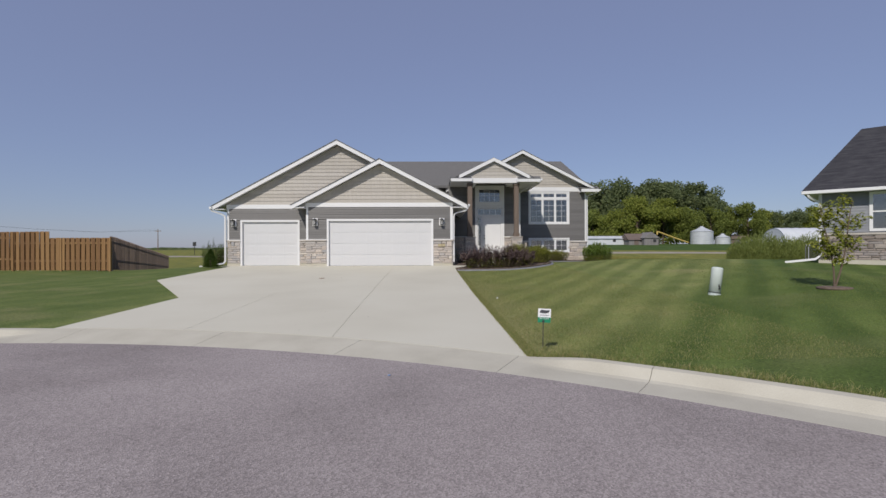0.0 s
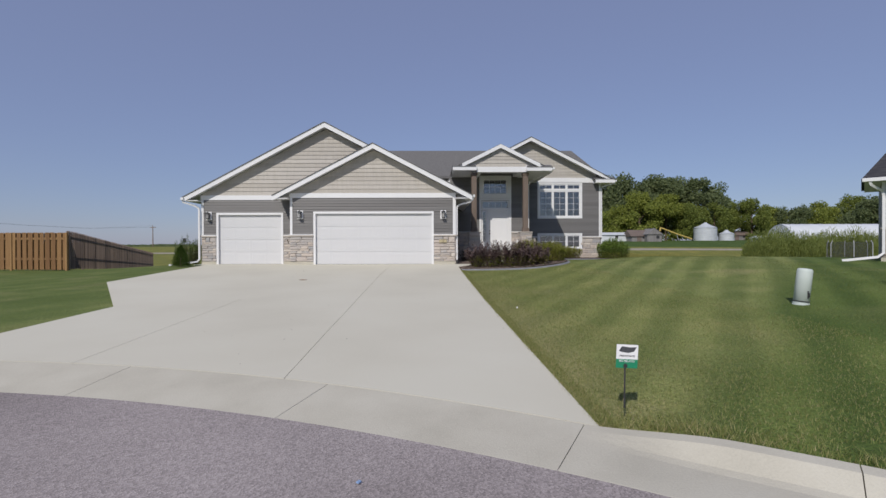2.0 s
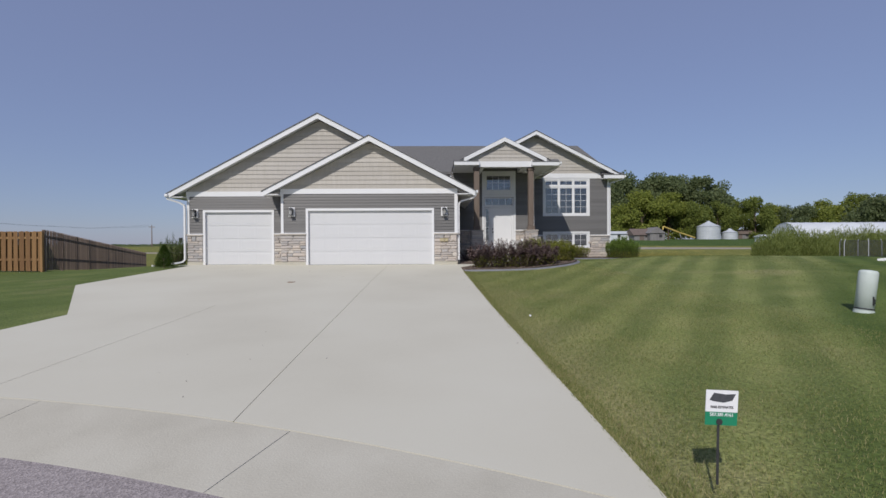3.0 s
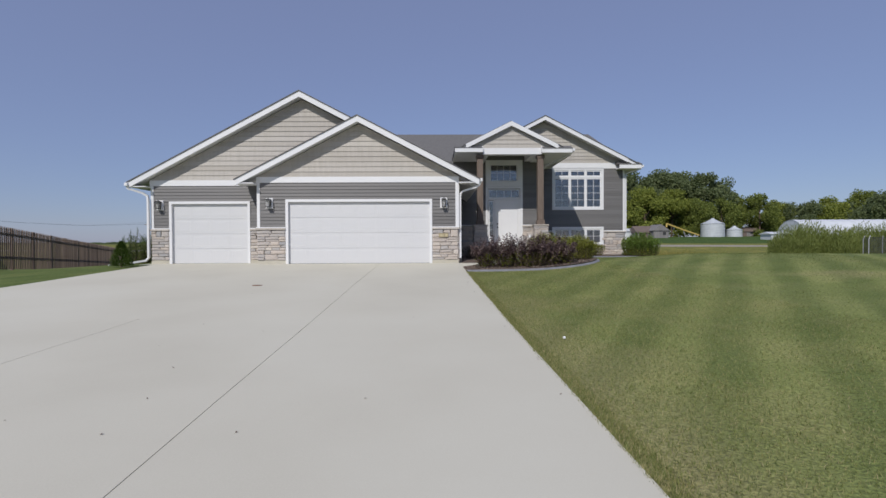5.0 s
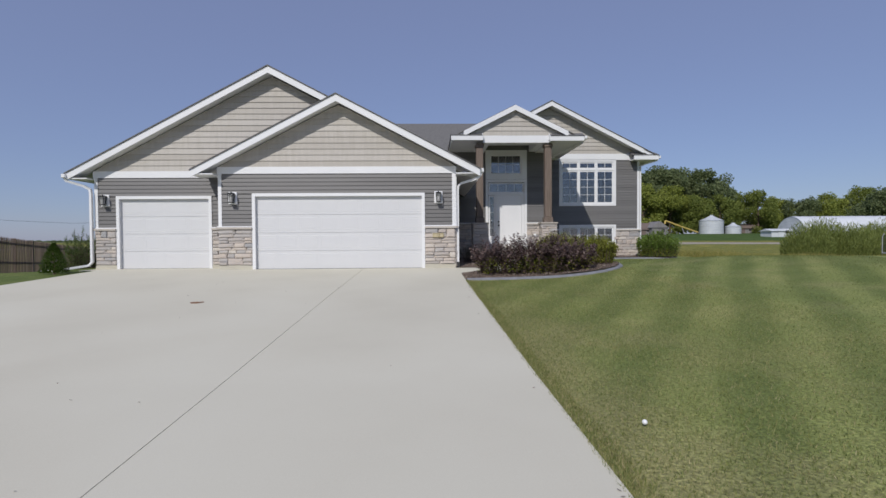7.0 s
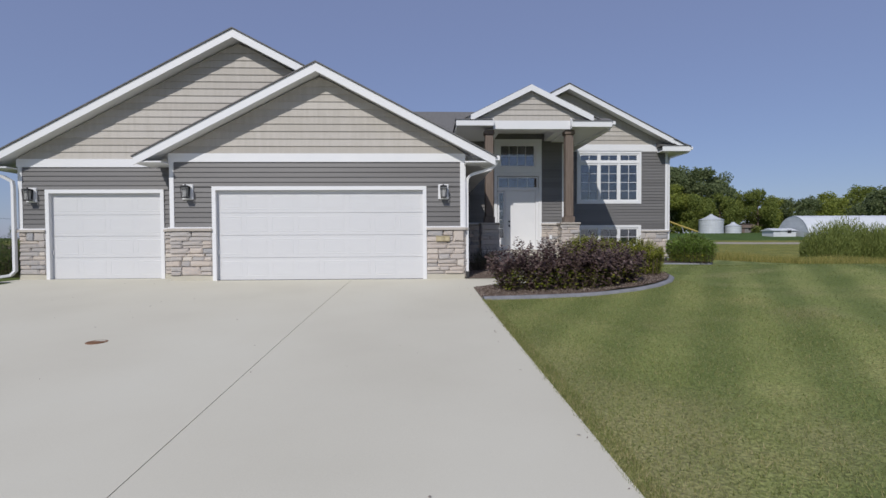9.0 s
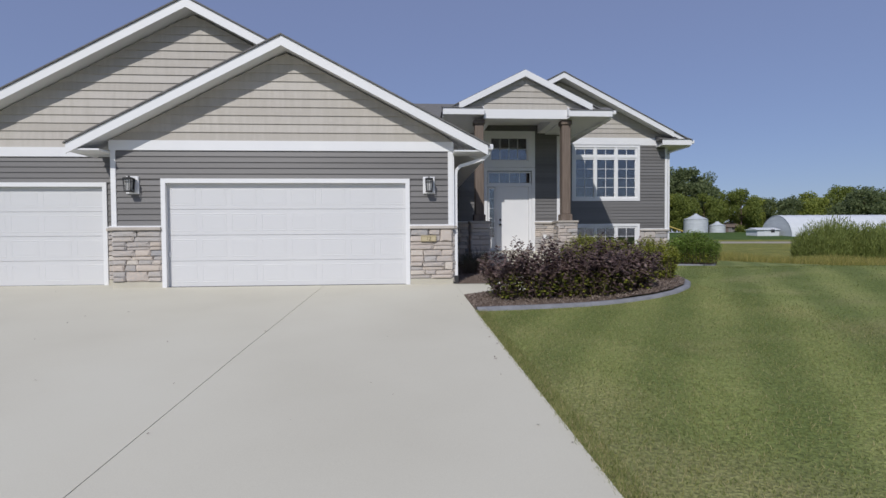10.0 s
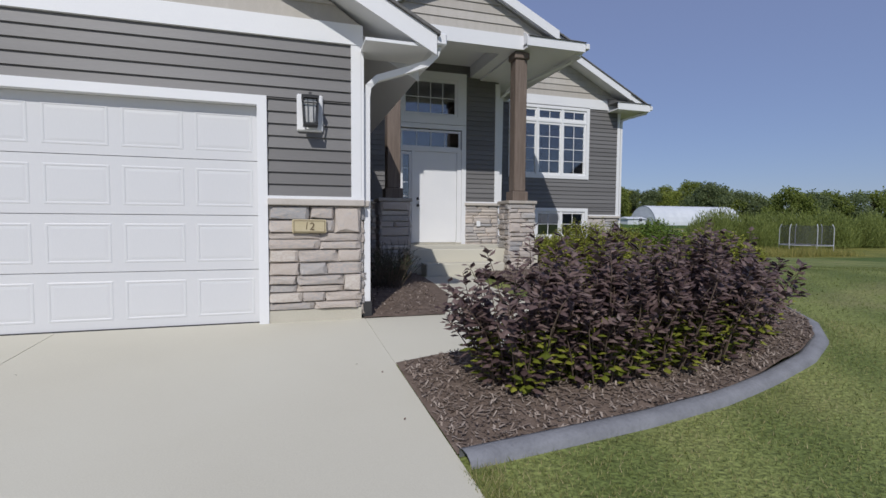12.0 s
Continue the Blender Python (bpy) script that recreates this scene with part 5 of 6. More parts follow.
part("cap_stone", blocks((-0.03, -0.09, 1.33, 9.5, 0, 1.40)), CAP, nb)
part("foundation", blocks((-0.01, -0.03, nz - 0.1, 9.5, -0.002, nz + 0.2)), KERB, nb)
part("corner_board", blocks((0.0, -0.03, 1.40, 0.1, -0.002, 3.0)), WHITE, nb)
win = part("window", blocks((1.47, -0.04, 1.45, 1.57, 0.0, 2.9), (2.97, -0.04, 1.45, 3.07, 0.0, 2.9), (1.57, -0.04, 1.45, 2.97, 0.0, 1.55), (1.57, -0.04, 2.8, 2.97, 0.0, 2.9), (1.57, -0.035, 2.15, 2.97, -0.013, 2.2)), WHITE, nb, "white framed window with dark panes")
part("pane", blocks((1.57, -0.012, 1.55, 2.97, -0.007, 2.8)), GLASS, win)
# near-black sheet behind the glass, standing in for an unlit room
part("blind", blocks((1.57, -0.005, 1.55, 2.97, -0.001, 2.8)), DARK, win)
bm = bmesh.new()
pts = [(-0.52, -0.52, 3.0), (10.0, -0.52, 3.0), (10.0, 4.25, 3.0), (-0.52, 4.25, 3.0), (1.25, 1.9, 5.6), (10.0, 1.9, 5.7)]
v = [bm.verts.new(p) for p in pts]
for f in ((0, 1, 5, 4), (3, 0, 4), (2, 3, 4, 5), (1, 2, 5), (3, 2, 1, 0)):
    bm.faces.new([v[i] for i in f])
nroof = part("roof", bm, DARKROOF, nb, "dark shingled hipped roof")
part("soffit", blocks((-0.43, -0.43, 2.93, 9.95, 4.2, 2.985)), WHITE, nb)
part("gutter", bevelled(blocks((-0.50, -0.58, 2.90, 10.0, -0.46, 3.02)), 0.01), WHITE, nb, "white eaves gutter")
bm = bmesh.new()
duct(bm, [(-0.3, -0.5, 2.90), (-0.27, -0.46, 2.8), (0.02, -0.12, 2.6), (0.05, -0.09, 2.45), (0.05, -0.09, nz + 0.35), (-0.1, -0.15, nz + 0.22), (-1.0, -0.75, nz + 0.10)], 0.1, 0.08, (0, 1, 0))
part("downspout", bm, WHITE, nb)


def sapling(x, y):
    r = random.Random(8)
    t = thing("sapling", "young two-stemmed tree with sparse light green leaves", "tree", (x, y, land(x, y) - 0.03))
    bm = bmesh.new()
    g = ([], [])
    for lean_x, lean_y, h in ((0.46, 0.0, 1.98), (-0.20, 0.1, 1.88)):
        top = Vector((lean_x, lean_y, h))
        path = [Vector((0.0, 0.0, 0.0)).lerp(top, s) + Vector((0.05 * math.sin(5 * s), 0, 0)) for s in (0, 0.2, 0.4, 0.6, 0.8, 1)]
        tube(bm, path, 0.024, 6, 0.006)
        for k in range(26):
            s = r.uniform(0.25, 1.0)
            p = top * s
            a = r.uniform(0, 6.28)
            q = p + Vector((math.cos(a), math.sin(a), r.uniform(0.3, 1.2))).normalized() * r.uniform(0.2, 0.42)
            tube(bm, [p, p.lerp(q, 0.5), q], 0.005, 4, 0.002)
            for j in range(34):
                c = p.lerp(q, r.uniform(0.2, 1.05)) + Vector([r.uniform(-0.05, 0.05) for _ in range(3)])
                leaf(*g, c, Vector([r.uniform(-1, 1), r.uniform(-1, 1), r.uniform(-0.7, 0.6)]).normalized(), Vector((0, 0, 1)), r.uniform(0.06, 0.10), 0.028)
    part("trunk", bm, BARK, t)
    tagged(raw("leaves", *g, LIME, t), kind="stuff")


sapling(8.05, -12.45)
bm = bmesh.new()
lathe(bm, [(0.34, -0.03), (0.32, 0.012), (0.2, 0.025), (0.02, 0.03)], (8.05, -12.45, land(8.05, -12.45)), 20)
tagged(part("mulch_ring", bm, DIRT, smooth=True), "ring of mulch round the young tree", "mulch")


# ---- tall grass hedge and trampoline ----
def tall_grass(x, y, h, r0, seed):
    r = random.Random(seed)
    t = thing("grass_clump", "tall soft green bank of willowy grass at the lawn's edge", "grass", (x, y, land(x, y) - 0.03), "tall grass along the lawn")
    g = ([], [])
    for k in range(9500):
        a, q = r.uniform(0, 6.283), math.sqrt(r.random()) * r0
        hh = h * r.uniform(0.6, 1.06) * (1 - 0.5 * (q / r0) ** 2.4)
        b = Vector((q * math.cos(a), q * math.sin(a) * 0.8, 0))
        s0 = r.uniform(0.0, 0.75)
        p = b + Vector((0, 0, hh * s0))
        d = Vector((r.uniform(-0.7, 0.7), r.uniform(-0.7, 0.7), 1)).normalized()
        leaf(*g, p, d, Vector((r.uniform(-1, 1), r.uniform(-1, 1), 0.1)), r.uniform(0.25, 0.6), r.uniform(0.012, 0.028))
    tagged(raw("foliage", *g, REED, t), kind="stuff")


REED = leafy("reed_leaves", [(0.13, 0.17, 0.042), (0.20, 0.245, 0.062), (0.28, 0.315, 0.09)], 0.6, 0.35)
for i in range(15):
    tall_grass(31.0 + i * 1.85, 25.5 + 0.5 * math.sin(i * 2.1) + i * 0.2, 4.1 + 0.5 * math.sin(i * 1.7), 2.0, 100 + i)

tr = thing("trampoline", "round trampoline with grey frame and safety net poles", "trampoline", (35.4, 21.1, land(35.4, 21.1)))
STEEL = material("galvanised_steel", [(0.42, 0.43, 0.45), (0.52, 0.53, 0.55)], 6, 0.4, 0.05, 60)
bm = bmesh.new()
ring = [(1.6 * math.cos(k * math.pi / 12), 1.6 * math.sin(k * math.pi / 12), 0.62) for k in range(25)]
tube(bm, ring, 0.03, 6)
part("frame", bm, STEEL, tr)
bm = bmesh.new()
lathe(bm, [(1.55, 0.60), (1.55, 0.615)], (0, 0, 0), 32)
part("mat", bm, DARK, tr, "dark jumping mat")
NET = bpy.data.materials.new("black_netting")
NET.use_nodes = True
nn, nl = NET.node_tree.nodes, NET.node_tree.links
nm, ntr = nn.new("ShaderNodeMixShader"), nn.new("ShaderNodeBsdfTransparent")
nn["Principled BSDF"].inputs["Base Color"].default_value = (0.05, 0.05, 0.055, 1)
nm.inputs[0].default_value = 0.72
nl.new(nn["Principled BSDF"].outputs[0], nm.inputs[1])
nl.new(ntr.outputs[0], nm.inputs[2])
nl.new(nm.outputs[0], nn["Material Output"].inputs[0])
bm = bmesh.new()
for k in range(12):
    a0, a1 = k * math.pi / 6, (k + 1) * math.pi / 6
    bm.faces.new([bm.verts.new((1.56 * math.cos(q), 1.56 * math.sin(q), z)) for q, z in ((a0, 0.62), (a1, 0.62), (a1, 2.05), (a0, 2.05))])
part("net", bm, NET, tr, "dark safety net")
for k in range(6):
    a = k * math.pi / 3
    bm = bmesh.new()
    tube(bm, [(1.62 * math.cos(a), 1.62 * math.sin(a), 0.0), (1.62 * math.cos(a), 1.62 * math.sin(a), 1.85), (1.5 * math.cos(a), 1.5 * math.sin(a), 2.15)], 0.028, 6)
    part("pole", bm, STEEL, tr)

# ---- distance: barns, silos, trees, pole ----
METAL = material("corrugated_metal", [(0.42, 0.45, 0.48), (0.55, 0.58, 0.60)], 0.6, 0.5, 0.2, 6, stretch=(1, 1, 3))
WHITEMETAL = material("white_metal", [(0.52, 0.55, 0.58), (0.65, 0.67, 0.69)], 0.4, 0.5, 0.2, 4)
OLDBARN = material("old_barn_boards", [(0.16, 0.15, 0.15), (0.26, 0.25, 0.24)], 0.8, 0.9, 0.3, 6, stretch=(3, 3, 0.4))
BROWNROOF = material("brown_roof", [(0.13, 0.10, 0.085), (0.18, 0.14, 0.12)], 0.8, 0.9, 0.3, 6)


def far_x(px, depth):
    return (px - 784) / 852 * depth - 0.82 + 0.016 * depth


def silo(x, y, r, h, hr, label):
    t = thing("silo", label, "silo", (x, y, land(x, y) - 0.2), "grain silos")
    bm = bmesh.new()
    prof = []
    n = max(4, int(h / 0.45))
    for i in range(n + 1):
        prof += [(r, h * i / n + 0.02), (r + 0.05, h * (i + 0.5) / n)] if i < n else [(r, h)]
    lathe(bm, [(r, 0)] + prof, (0, 0, 0), 28)
    part("body", bm, METAL, t)
    bm = bmesh.new()
    lathe(bm, [(r + 0.15, h), (r * 0.5, h + hr * 0.55), (0.5, h + hr), (0.45, h + hr + 0.25)], (0, 0, 0), 28)
    part("roof", bm, METAL, t)


silo(far_x(1252, 153), 132, 3.35, 4.2, 1.5, "large round corrugated metal grain silo")
silo(far_x(1290, 153), 132, 2.2, 2.3, 1.0, "small round corrugated metal grain silo")


def barn(name, x0, x1, y, depth, h, roof_h, wall, roofm, label, gable_left=False):
    t = thing(name, label, "barn", (x0, y, land(x0, y) - 0.2))
    w = x1 - x0
    part("wall", blocks((0, 0, 0, w, depth, h)), wall, t)
    bm = bmesh.new()
    if gable_left:
        solid(bm, [(-0.3, -0.3, h), (w * 0.5, -0.3, h + roof_h), (w + 0.3, -0.3, h)], (0, depth + 0.6, 0))
    else:
        solid(bm, [(-0.3, -0.4, h), (-0.3, depth / 2, h + roof_h), (-0.3, depth + 0.4, h)], (w + 0.6, 0, 0))
    part("roof", bm, roofm, t)
    part("door", blocks((w * 0.3, -0.08, 0, w * 0.3 + 1.3, -0.01, 1.9)), roofm, t)
    part("opening", blocks((w * 0.62, -0.08, 1.0, w * 0.62 + 0.9, -0.01, 1.8)), DARK, t)


barn("shed", far_x(1045, 146), far_x(1122, 146), 126, 7, 2.0, 0.9, WHITEMETAL, WHITEMETAL, "long low white metal shed")
barn("barn", far_x(1120, 143), far_x(1152, 143), 122, 6, 1.6, 2.0, OLDBARN, BROWNROOF, "old weathered grey barn with a sagging roof")
barn("barn", far_x(1148, 141), far_x(1174, 141), 120, 6, 2.2, 1.8, OLDBARN, OLDBARN, "old weathered grey barn gable with an open loft", True)
barn("shed", far_x(1294, 165), far_x(1335, 165), 144, 6, 1.8, 1.6, OLDBARN, BROWNROOF, "brown-roofed farm shed behind the silos")
aug = thing("grain_auger", "long yellow grain auger leaning on the silo", "auger", (far_x(1228, 148), 127, land(75, 127)))
YELLOW = material("yellow_paint", [(0.50, 0.36, 0.09), (0.58, 0.44, 0.14)], 3, 0.5, 0.05, 30)
bm = bmesh.new()
tube(bm, [(0, 0, 0.5), (-5, -0.5, 2.1), (-10.3, -1, 4.0)], 0.22, 8)
part("tube", bm, YELLOW, aug)
bm = bmesh.new()
tube(bm, [(-10.3, -1, 4.0), (-10.4, -1, 3.0)], 0.25, 8)
part("spout", bm, YELLOW, aug)
bm = bmesh.new()
tube(bm, [(-5, -0.5, 2.0), (-4.4, -0.5, 0.0)], 0.08, 6)
part("strut", bm, STEEL, aug)

hut = thing("quonset_hut", "long white arched metal farm building", "barn", (89.4, 99, land(89, 99) - 0.3))
bm = bmesh.new()
n = 14
prof = [(5.2 * math.cos(math.pi * k / n), 5.5 * math.sin(math.pi * k / n)) for k in range(n + 1)]
rings = []
for i in range(25):
    rr = 1.0 + (0.012 if i % 2 else 0)
    rings.append([bm.verts.new((i * 1.2, 5.2 - c * rr, s * rr)) for c, s in prof])
for a, b in zip(rings, rings[1:]):
    for k in range(n):
        bm.faces.new((a[k], a[k + 1], b[k + 1], b[k]))
part("shell", bm, WHITEMETAL, hut)
bm = bmesh.new()
solid(bm, [(0.1, 5.2 - c, s) for c, s in prof], (0.1, 0, 0))
part("end_wall", bm, METAL, hut, "grey end wall")
barn("shed", 83.0, 88.6, 102, 4, 1.6, 0.6, WHITEMETAL, WHITEMETAL, "small white shed beside the arched building")

TREELEAF = [leafy("tree_leaves_%s" % k, c, 0.6, 0.5) for k, c in (
    ("grey_green", [(0.13, 0.17, 0.075), (0.19, 0.235, 0.105), (0.25, 0.29, 0.135)]),
    ("mid_green", [(0.15, 0.19, 0.045), (0.22, 0.265, 0.06), (0.29, 0.33, 0.08)]),
    ("light_green", [(0.20, 0.245, 0.05), (0.28, 0.32, 0.065), (0.36, 0.39, 0.09)]))]


def tree(x, y, h, w, mat, seed, leaves=2600, low=0.12):
    """A tapered trunk with limbs and a crown of leafy clumps with gaps."""
    r = random.Random(seed)
    t = thing("tree", "tall leafy deciduous tree with a broad uneven crown", "tree", (x, y, land(x, y) - 0.2), "trees beyond the fields")
    bm = bmesh.new()
    tube(bm, [(0, 0, 0), (0.2, 0, h * 0.3), (0, 0.2, h * 0.7)], h * 0.02, 7, h * 0.006)
    clumps = []
    for k in range(30):
        a, s = r.uniform(0, 6.283), r.uniform(low, 1.0)
        wide = math.sin(math.pi * min(1, (s - low + 0.12) / (1.05 - low + 0.12)) ** 0.8) ** 0.6
        q = w * 0.5 * wide * math.sqrt(r.uniform(0.15, 1.0))
        c = Vector((q * math.cos(a), q * math.sin(a), h * s * 0.93))
        clumps.append((c, w * r.uniform(0.12, 0.2)))
        if k % 2 == 0:
            p = Vector((0, 0, c.z * 0.6))
            tube(bm, [p, p.lerp(c, 0.6) + Vector((0, 0, -0.3)), c], h * 0.006, 5, h * 0.002)
    part("trunk", bm, BARK, t)
    verts, faces = [], []
    sz = w * 0.023
    for k in range(leaves):
        c, cr = r.choice(clumps)
        v = Vector((r.gauss(0, 1), r.gauss(0, 1), r.gauss(0, 0.8)))
        v = v.normalized() * cr * r.random() ** 0.4
        p = c + v
        d = Vector((r.uniform(-1, 1), r.uniform(-1, 1), r.uniform(-1, 1))).normalized()
        leaf(verts, faces, p, d, Vector((r.uniform(-1, 1), r.uniform(-1, 1), r.uniform(0, 1))), sz * r.uniform(1.4, 2.8), sz * r.uniform(0.5, 1.0))
    tagged(raw("crown", verts, faces, mat, t), kind="stuff")


rt = random.Random(77)
row = [(0.33, 24, 20, 0), (0.37, 25, 19, 0), (0.41, 25.5, 20, 0), (0.45, 25, 18, 0), (0.49, 25, 19, 0), (0.53, 24.5, 18, 0), (0.575, 24, 17, 0), (0.61, 22, 14, 0),
       (0.34, 12, 14, 1), (0.39, 14, 14, 2), (0.44, 17, 15, 2), (0.50, 19, 14, 2), (0.56, 14, 13, 1), (0.61, 14, 12, 1), (0.655, 16, 12, 1), (0.695, 16.5, 12, 1), (0.735, 14, 12, 2), (0.77, 12.5, 12, 0),
       (0.81, 13, 12, 0), (0.85, 14.5, 13, 2), (0.89, 13, 12, 0), (0.93, 17, 15, 1), (0.975, 18.5, 16, 0), (1.02, 17, 15, 1), (1.07, 14, 14, 0), (1.12, 13, 14, 0),
       (1.17, 14, 15, 1), (1.23, 14.5, 15, 1), (1.29, 13, 15, 0), (1.36, 14, 16, 1), (1.44, 13, 16, 0), (1.53, 14, 17, 1)]
for i, (tan, h, w, k) in enumerate(row):
    d = (178 if k == 0 and tan < 0.63 else 166 if tan < 0.63 else 172) + rt.uniform(-5, 5)
    d *= 1.0 if tan < 0.95 else 0.92 if tan < 1.2 else 0.8
    tree((tan * 0.92 + 0.016) * d - 0.82, d - 23.0, h * (0.90 if tan < 0.95 else 0.78) * rt.uniform(0.95, 1.05), w * 0.94, TREELEAF[k], 200 + i, 8500 if tan < 1 else 4500, 0.06 if k else 0.16)

pole = thing("power_pole", "wooden power pole with a crossarm far across the fields", "pole", (far_x(282, 190), 168, land(0, 168) - 0.3))
bm = bmesh.new()
tube(bm, [(0, 0, 0), (0, 0, 8.6)], 0.2, 7, 0.12)
part("shaft", bm, OLDWOOD, pole)
part("crossarm", blocks((-1.2, -0.1, 7.7, 1.2, 0.1, 7.9)), OLDWOOD, pole)
bm = bmesh.new()
for dx in (-1.1, 0.0, 1.1):
    tube(bm, [(dx, 0, 7.95 if dx else 8.6), (dx - 22, -2, 7.4), (dx - 45, -4, 8.6), (dx - 110, -10, 14)], 0.02, 4)
part("wire", bm, DARK, pole, "thin overhead wires")
rs = thing("road_sign", "dark road sign on a thin post beyond the yard", "sign", (far_x(336, 70), 49, land(0, 49)))
bm = bmesh.new()
tube(bm, [(0, 0, 0), (0, 0, 1.8)], 0.04, 6)
part("post", bm, DARK, rs)
part("plate", blocks((-0.25, -0.03, 1.3, 0.25, 0.0, 1.9)), DARK, rs)


def far_trees():
    """Low tree line along the horizon."""
    r = random.Random(9)
    verts, faces = [], []
    for k in range(2600):
        a = r.uniform(-1.25, 1.3)
        d = r.uniform(1500, 1700)
        x, y = d * math.sin(a), d * math.cos(a)
        s = r.uniform(5, 11) * (0.45 + 0.55 * abs(noise.noise(Vector((a * 9, 0, 0)))) * 2)
        i = len(verts)
        for u, v in ((-1, 0), (1, 0), (0.9, 0.6), (0.3, 1.0), (-0.4, 0.92), (-0.95, 0.5)):
            verts.append((x + u * s * 1.6 * math.cos(a), y - u * s * 1.6 * math.sin(a) + r.uniform(-1, 1), 0.4 + v * s))
        faces.append(tuple(range(i, i + 6)))
    tagged(raw("tree_line", verts, faces, TREELEAF[0]), "low dark tree line along the horizon", "trees", kind="stuff")


far_trees()


# ---- grass blades beside the drive, the bed and the kerb ----
def on_drive(x, y):
    if x < rgt(y) and (x > -10.5 if y > -6.1 else x > -7.44 or (x > -10.5 + 3.07 * (-6.1 - y) / 4.37 and y > -10.47)):
        return True
    return False


def grass():
    r = np.random.default_rng(4)
    def field(n, x0, x1, y0, y1, hmin, hmax, wide, near):
        u = r.random(n) ** near
        x = x0 + (x1 - x0) * u
        y = r.uniform(y0, y1, n)
        edge = rgt(y)
        if x0 >= 0:
            x = edge + (x - x0) + r.uniform(-0.03, 0.01, n)
        keep = (x - CX) ** 2 + (y - CY) ** 2 > 16.17 ** 2
        x, y = x[keep], y[keep]
        bed = np.array([inside(GRASS_OUT, a, b) for a, b in zip(x, y)])
        x, y = x[~bed], y[~bed]
        if x0 < 0:
            k = np.array([not on_drive(a, b) for a, b in zip(x, y)])
            x, y = x[k], y[k]
        z = np.array([land(a, b) for a, b in zip(x, y)]) - 0.014
        m = len(x)
        a = r.uniform(0, 6.283, m)
        patchy = 0.9 + 0.12 * np.sin(x * 2.1 + np.sin(y * 1.3) * 2) * np.sin(y * 1.7 + x) + r.uniform(-0.15, 0.15, m)
        h = r.uniform(hmin, hmax, m) * np.clip(patchy, 0.55, 1.25)
        w = wide * r.uniform(0.6, 1.2, m)
        lx, ly = r.normal(0, 0.45, m) * h, r.normal(0, 0.45, m) * h
        v = np.empty((m, 3, 3))
        v[:, 0] = np.stack([x - w * np.cos(a), y - w * np.sin(a), z], 1)
        v[:, 1] = np.stack([x + w * np.cos(a), y + w * np.sin(a), z], 1)
        v[:, 2] = np.stack([x + lx, y + ly, z + h], 1)
        return v
    def kerb_tufts(m):
        a = r.uniform(0.45, 1.08, m)
        rad = 16.17 + np.abs(r.normal(0, 0.16, m))
        x, y = CX + rad * np.cos(a), CY + rad * np.sin(a)
        keep = x > 0.40
        x, y, a = x[keep], y[keep], a[keep]
        m = len(x)
        z = np.array([land(p, q) for p, q in zip(x, y)]) - 0.014
        h = r.uniform(0.03, 0.085, m) * (0.7 + 0.5 * np.sin(a * 23) ** 2)
        v = np.empty((m, 3, 3))
        t = r.uniform(0, 6.283, m)
        v[:, 0] = np.stack([x - 0.003 * np.cos(t), y - 0.003 * np.sin(t), z], 1)
        v[:, 1] = np.stack([x + 0.003 * np.cos(t), y + 0.003 * np.sin(t), z], 1)
        v[:, 2] = np.stack([x + r.normal(0, 0.5, m) * h, y + r.normal(0, 0.5, m) * h, z + h], 1)
        return v
    out = [field(190000, 0.0, 4.5, -17.2, 1.0, 0.016, 0.04, 0.0026, 1.5),
           field(16000, 0.0, 0.16, -17.0, -3.05, 0.02, 0.06, 0.0026, 1.0),
           kerb_tufts(9000)]
    wide = field(80000, 0.0, 11.0, -17.2, 4.0, 0.016, 0.034, 0.005, 1.0)
    for some, mat, label in ((np.concatenate(out), BLADE, "short green grass blades with some dry straw"), (wide, SOFT, "soft short green grass of the open lawn")):
        v = some.reshape(-1, 3)
        me = bpy.data.meshes.new("grass_blades")
        me.from_pydata(v.tolist(), [], np.arange(len(v)).reshape(-1, 3).tolist())
        me.materials.append(mat)
        tagged(new("grass_blades", me), label, "grass", kind="stuff")


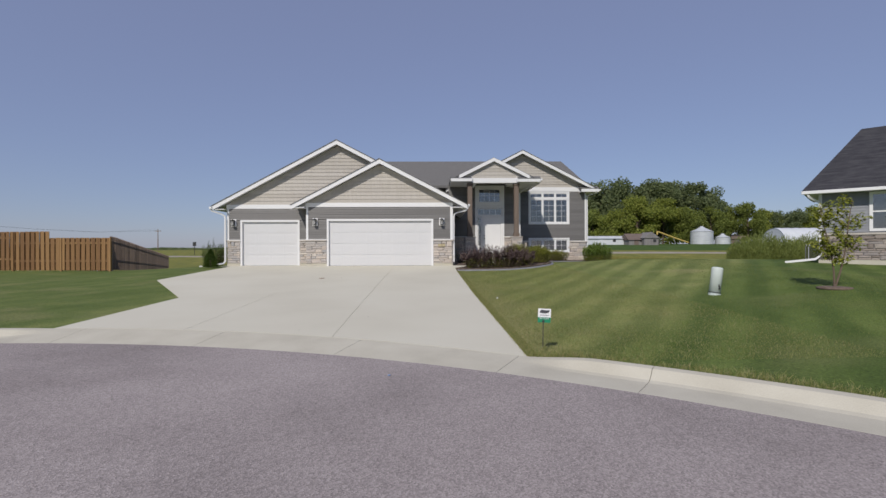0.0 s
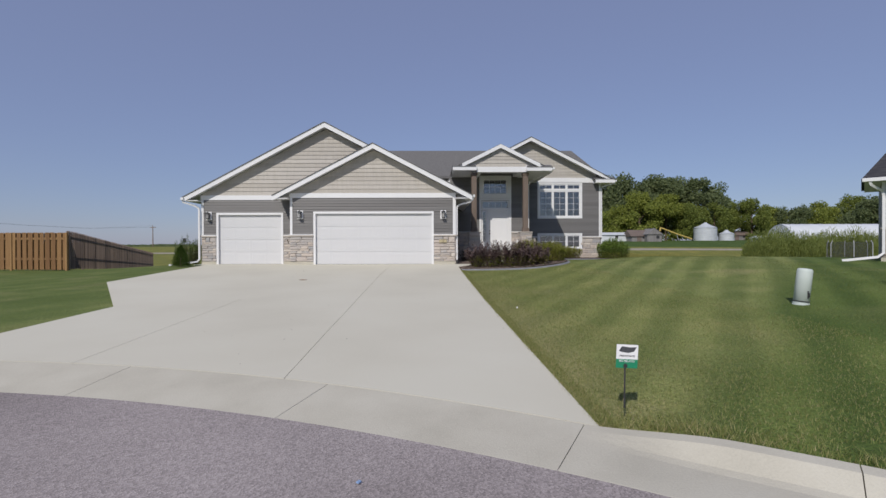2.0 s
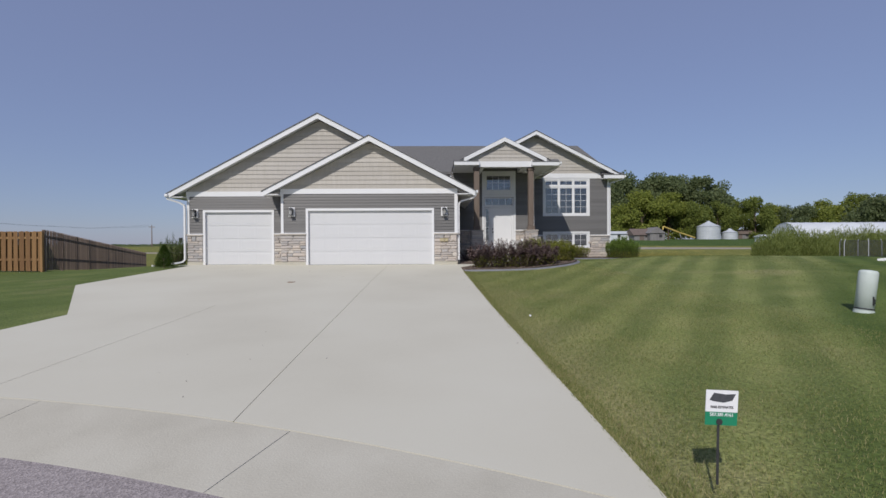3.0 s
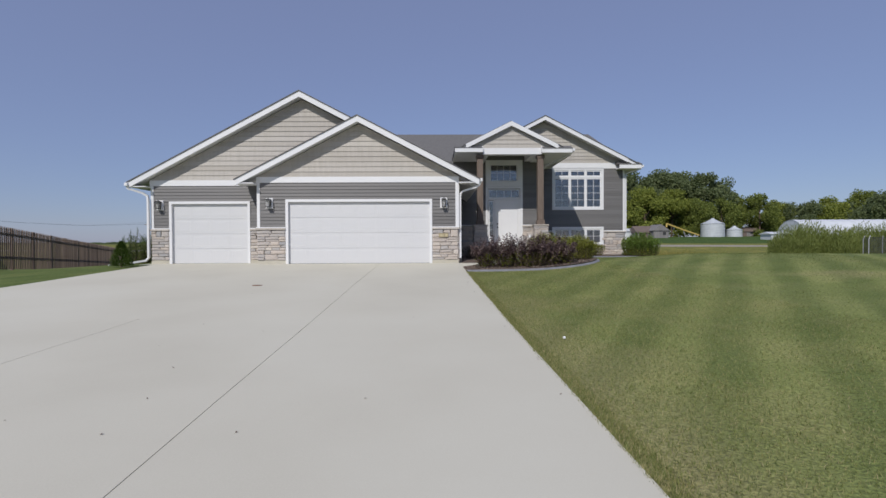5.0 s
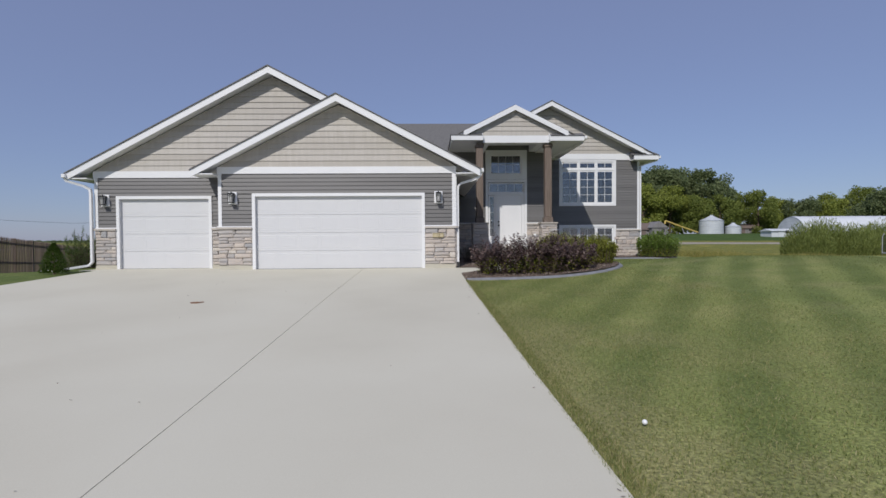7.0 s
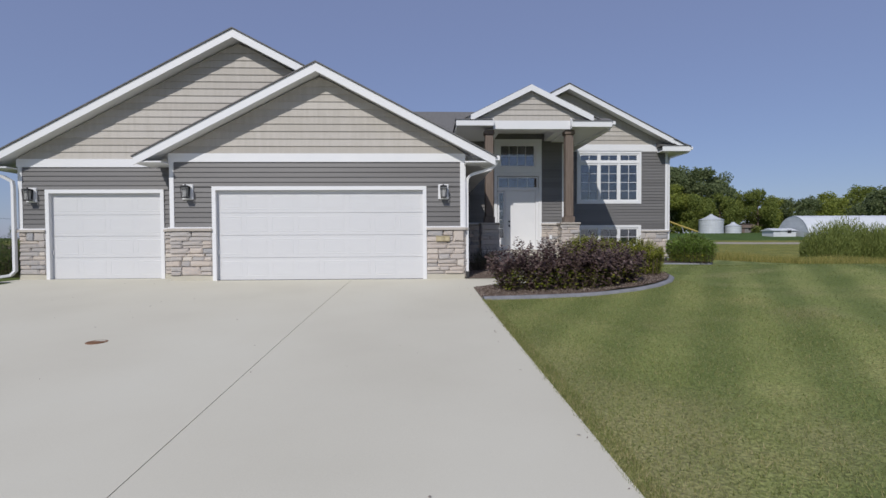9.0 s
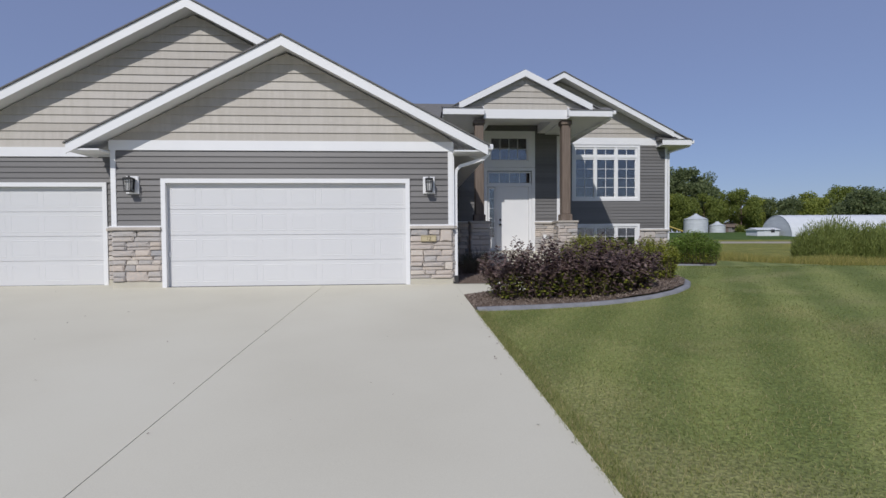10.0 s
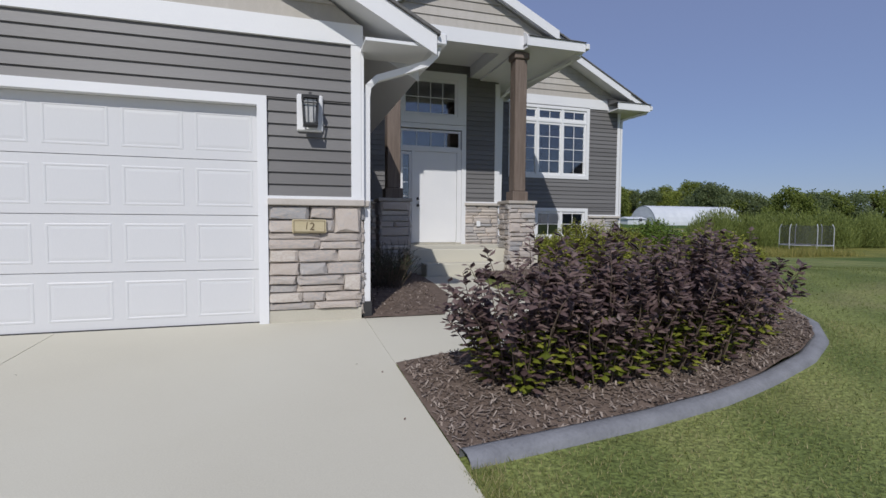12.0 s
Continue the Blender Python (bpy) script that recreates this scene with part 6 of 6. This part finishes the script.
def meadow_grass():
    """Tall rough grass between the lawn and the gravel road."""
    r = np.random.default_rng(12)
    m = 34000
    x, y = r.uniform(8.5, 34.0, m), r.uniform(17.0, 24.5, m)
    y = y + 1.6 - 0.09 * (x - 8.5)
    z = np.array([land(p, q) for p, q in zip(x, y)]) - 0.02
    h = r.uniform(0.3, 0.8, m) * (0.85 + 0.25 * np.sin(x * 1.3) * np.sin(y * 0.9 + x * 0.4))
    w, a = r.uniform(0.006, 0.016, m), r.uniform(0, 6.283, m)
    v = np.empty((m, 3, 3))
    v[:, 0] = np.stack([x - w * np.cos(a), y - w * np.sin(a), z], 1)
    v[:, 1] = np.stack([x + w * np.cos(a), y + w * np.sin(a), z], 1)
    v[:, 2] = np.stack([x + r.normal(0, 0.3, m) * h, y + r.normal(0, 0.3, m) * h, z + h], 1)
    me = bpy.data.meshes.new("meadow_grass")
    me.from_pydata(v.reshape(-1, 3).tolist(), [], np.arange(3 * m).reshape(-1, 3).tolist())
    me.materials.append(leafy("meadow_blades", [(0.16, 0.175, 0.045), (0.25, 0.245, 0.065), (0.33, 0.30, 0.085), (0.42, 0.36, 0.13)], 0.7, 0.3))
    tagged(new("meadow_grass", me), "tall rough yellow-green grass beyond the lawn", "grass", kind="stuff")


meadow_grass()
GRASS_OUT = [(0.0, -3.02), (0.6, -2.98), (1.27, -2.90), (1.93, -2.78), (2.6, -2.60), (3.27, -2.38), (3.77, -2.12), (4.24, -1.70), (4.58, -1.17), (4.75, -0.58), (4.78, 0.0), (4.72, 0.5), (4.55, 1.2), (4.55, 2.0), (4.9, 3.2), (5.3, 3.9), (6.5, 5.1), (4.0, 7.0), (0.0, 7.0)]
BLADE = leafy("grass_leaf", [(0.116, 0.154, 0.040), (0.178, 0.212, 0.060), (0.240, 0.260, 0.082), (0.315, 0.296, 0.115), (0.43, 0.37, 0.20)], 0.6, 0.25)
SOFT = leafy("soft_grass_leaf", [(0.115, 0.15, 0.042), (0.16, 0.192, 0.056), (0.205, 0.228, 0.072)], 0.65, 0.25)
grass()
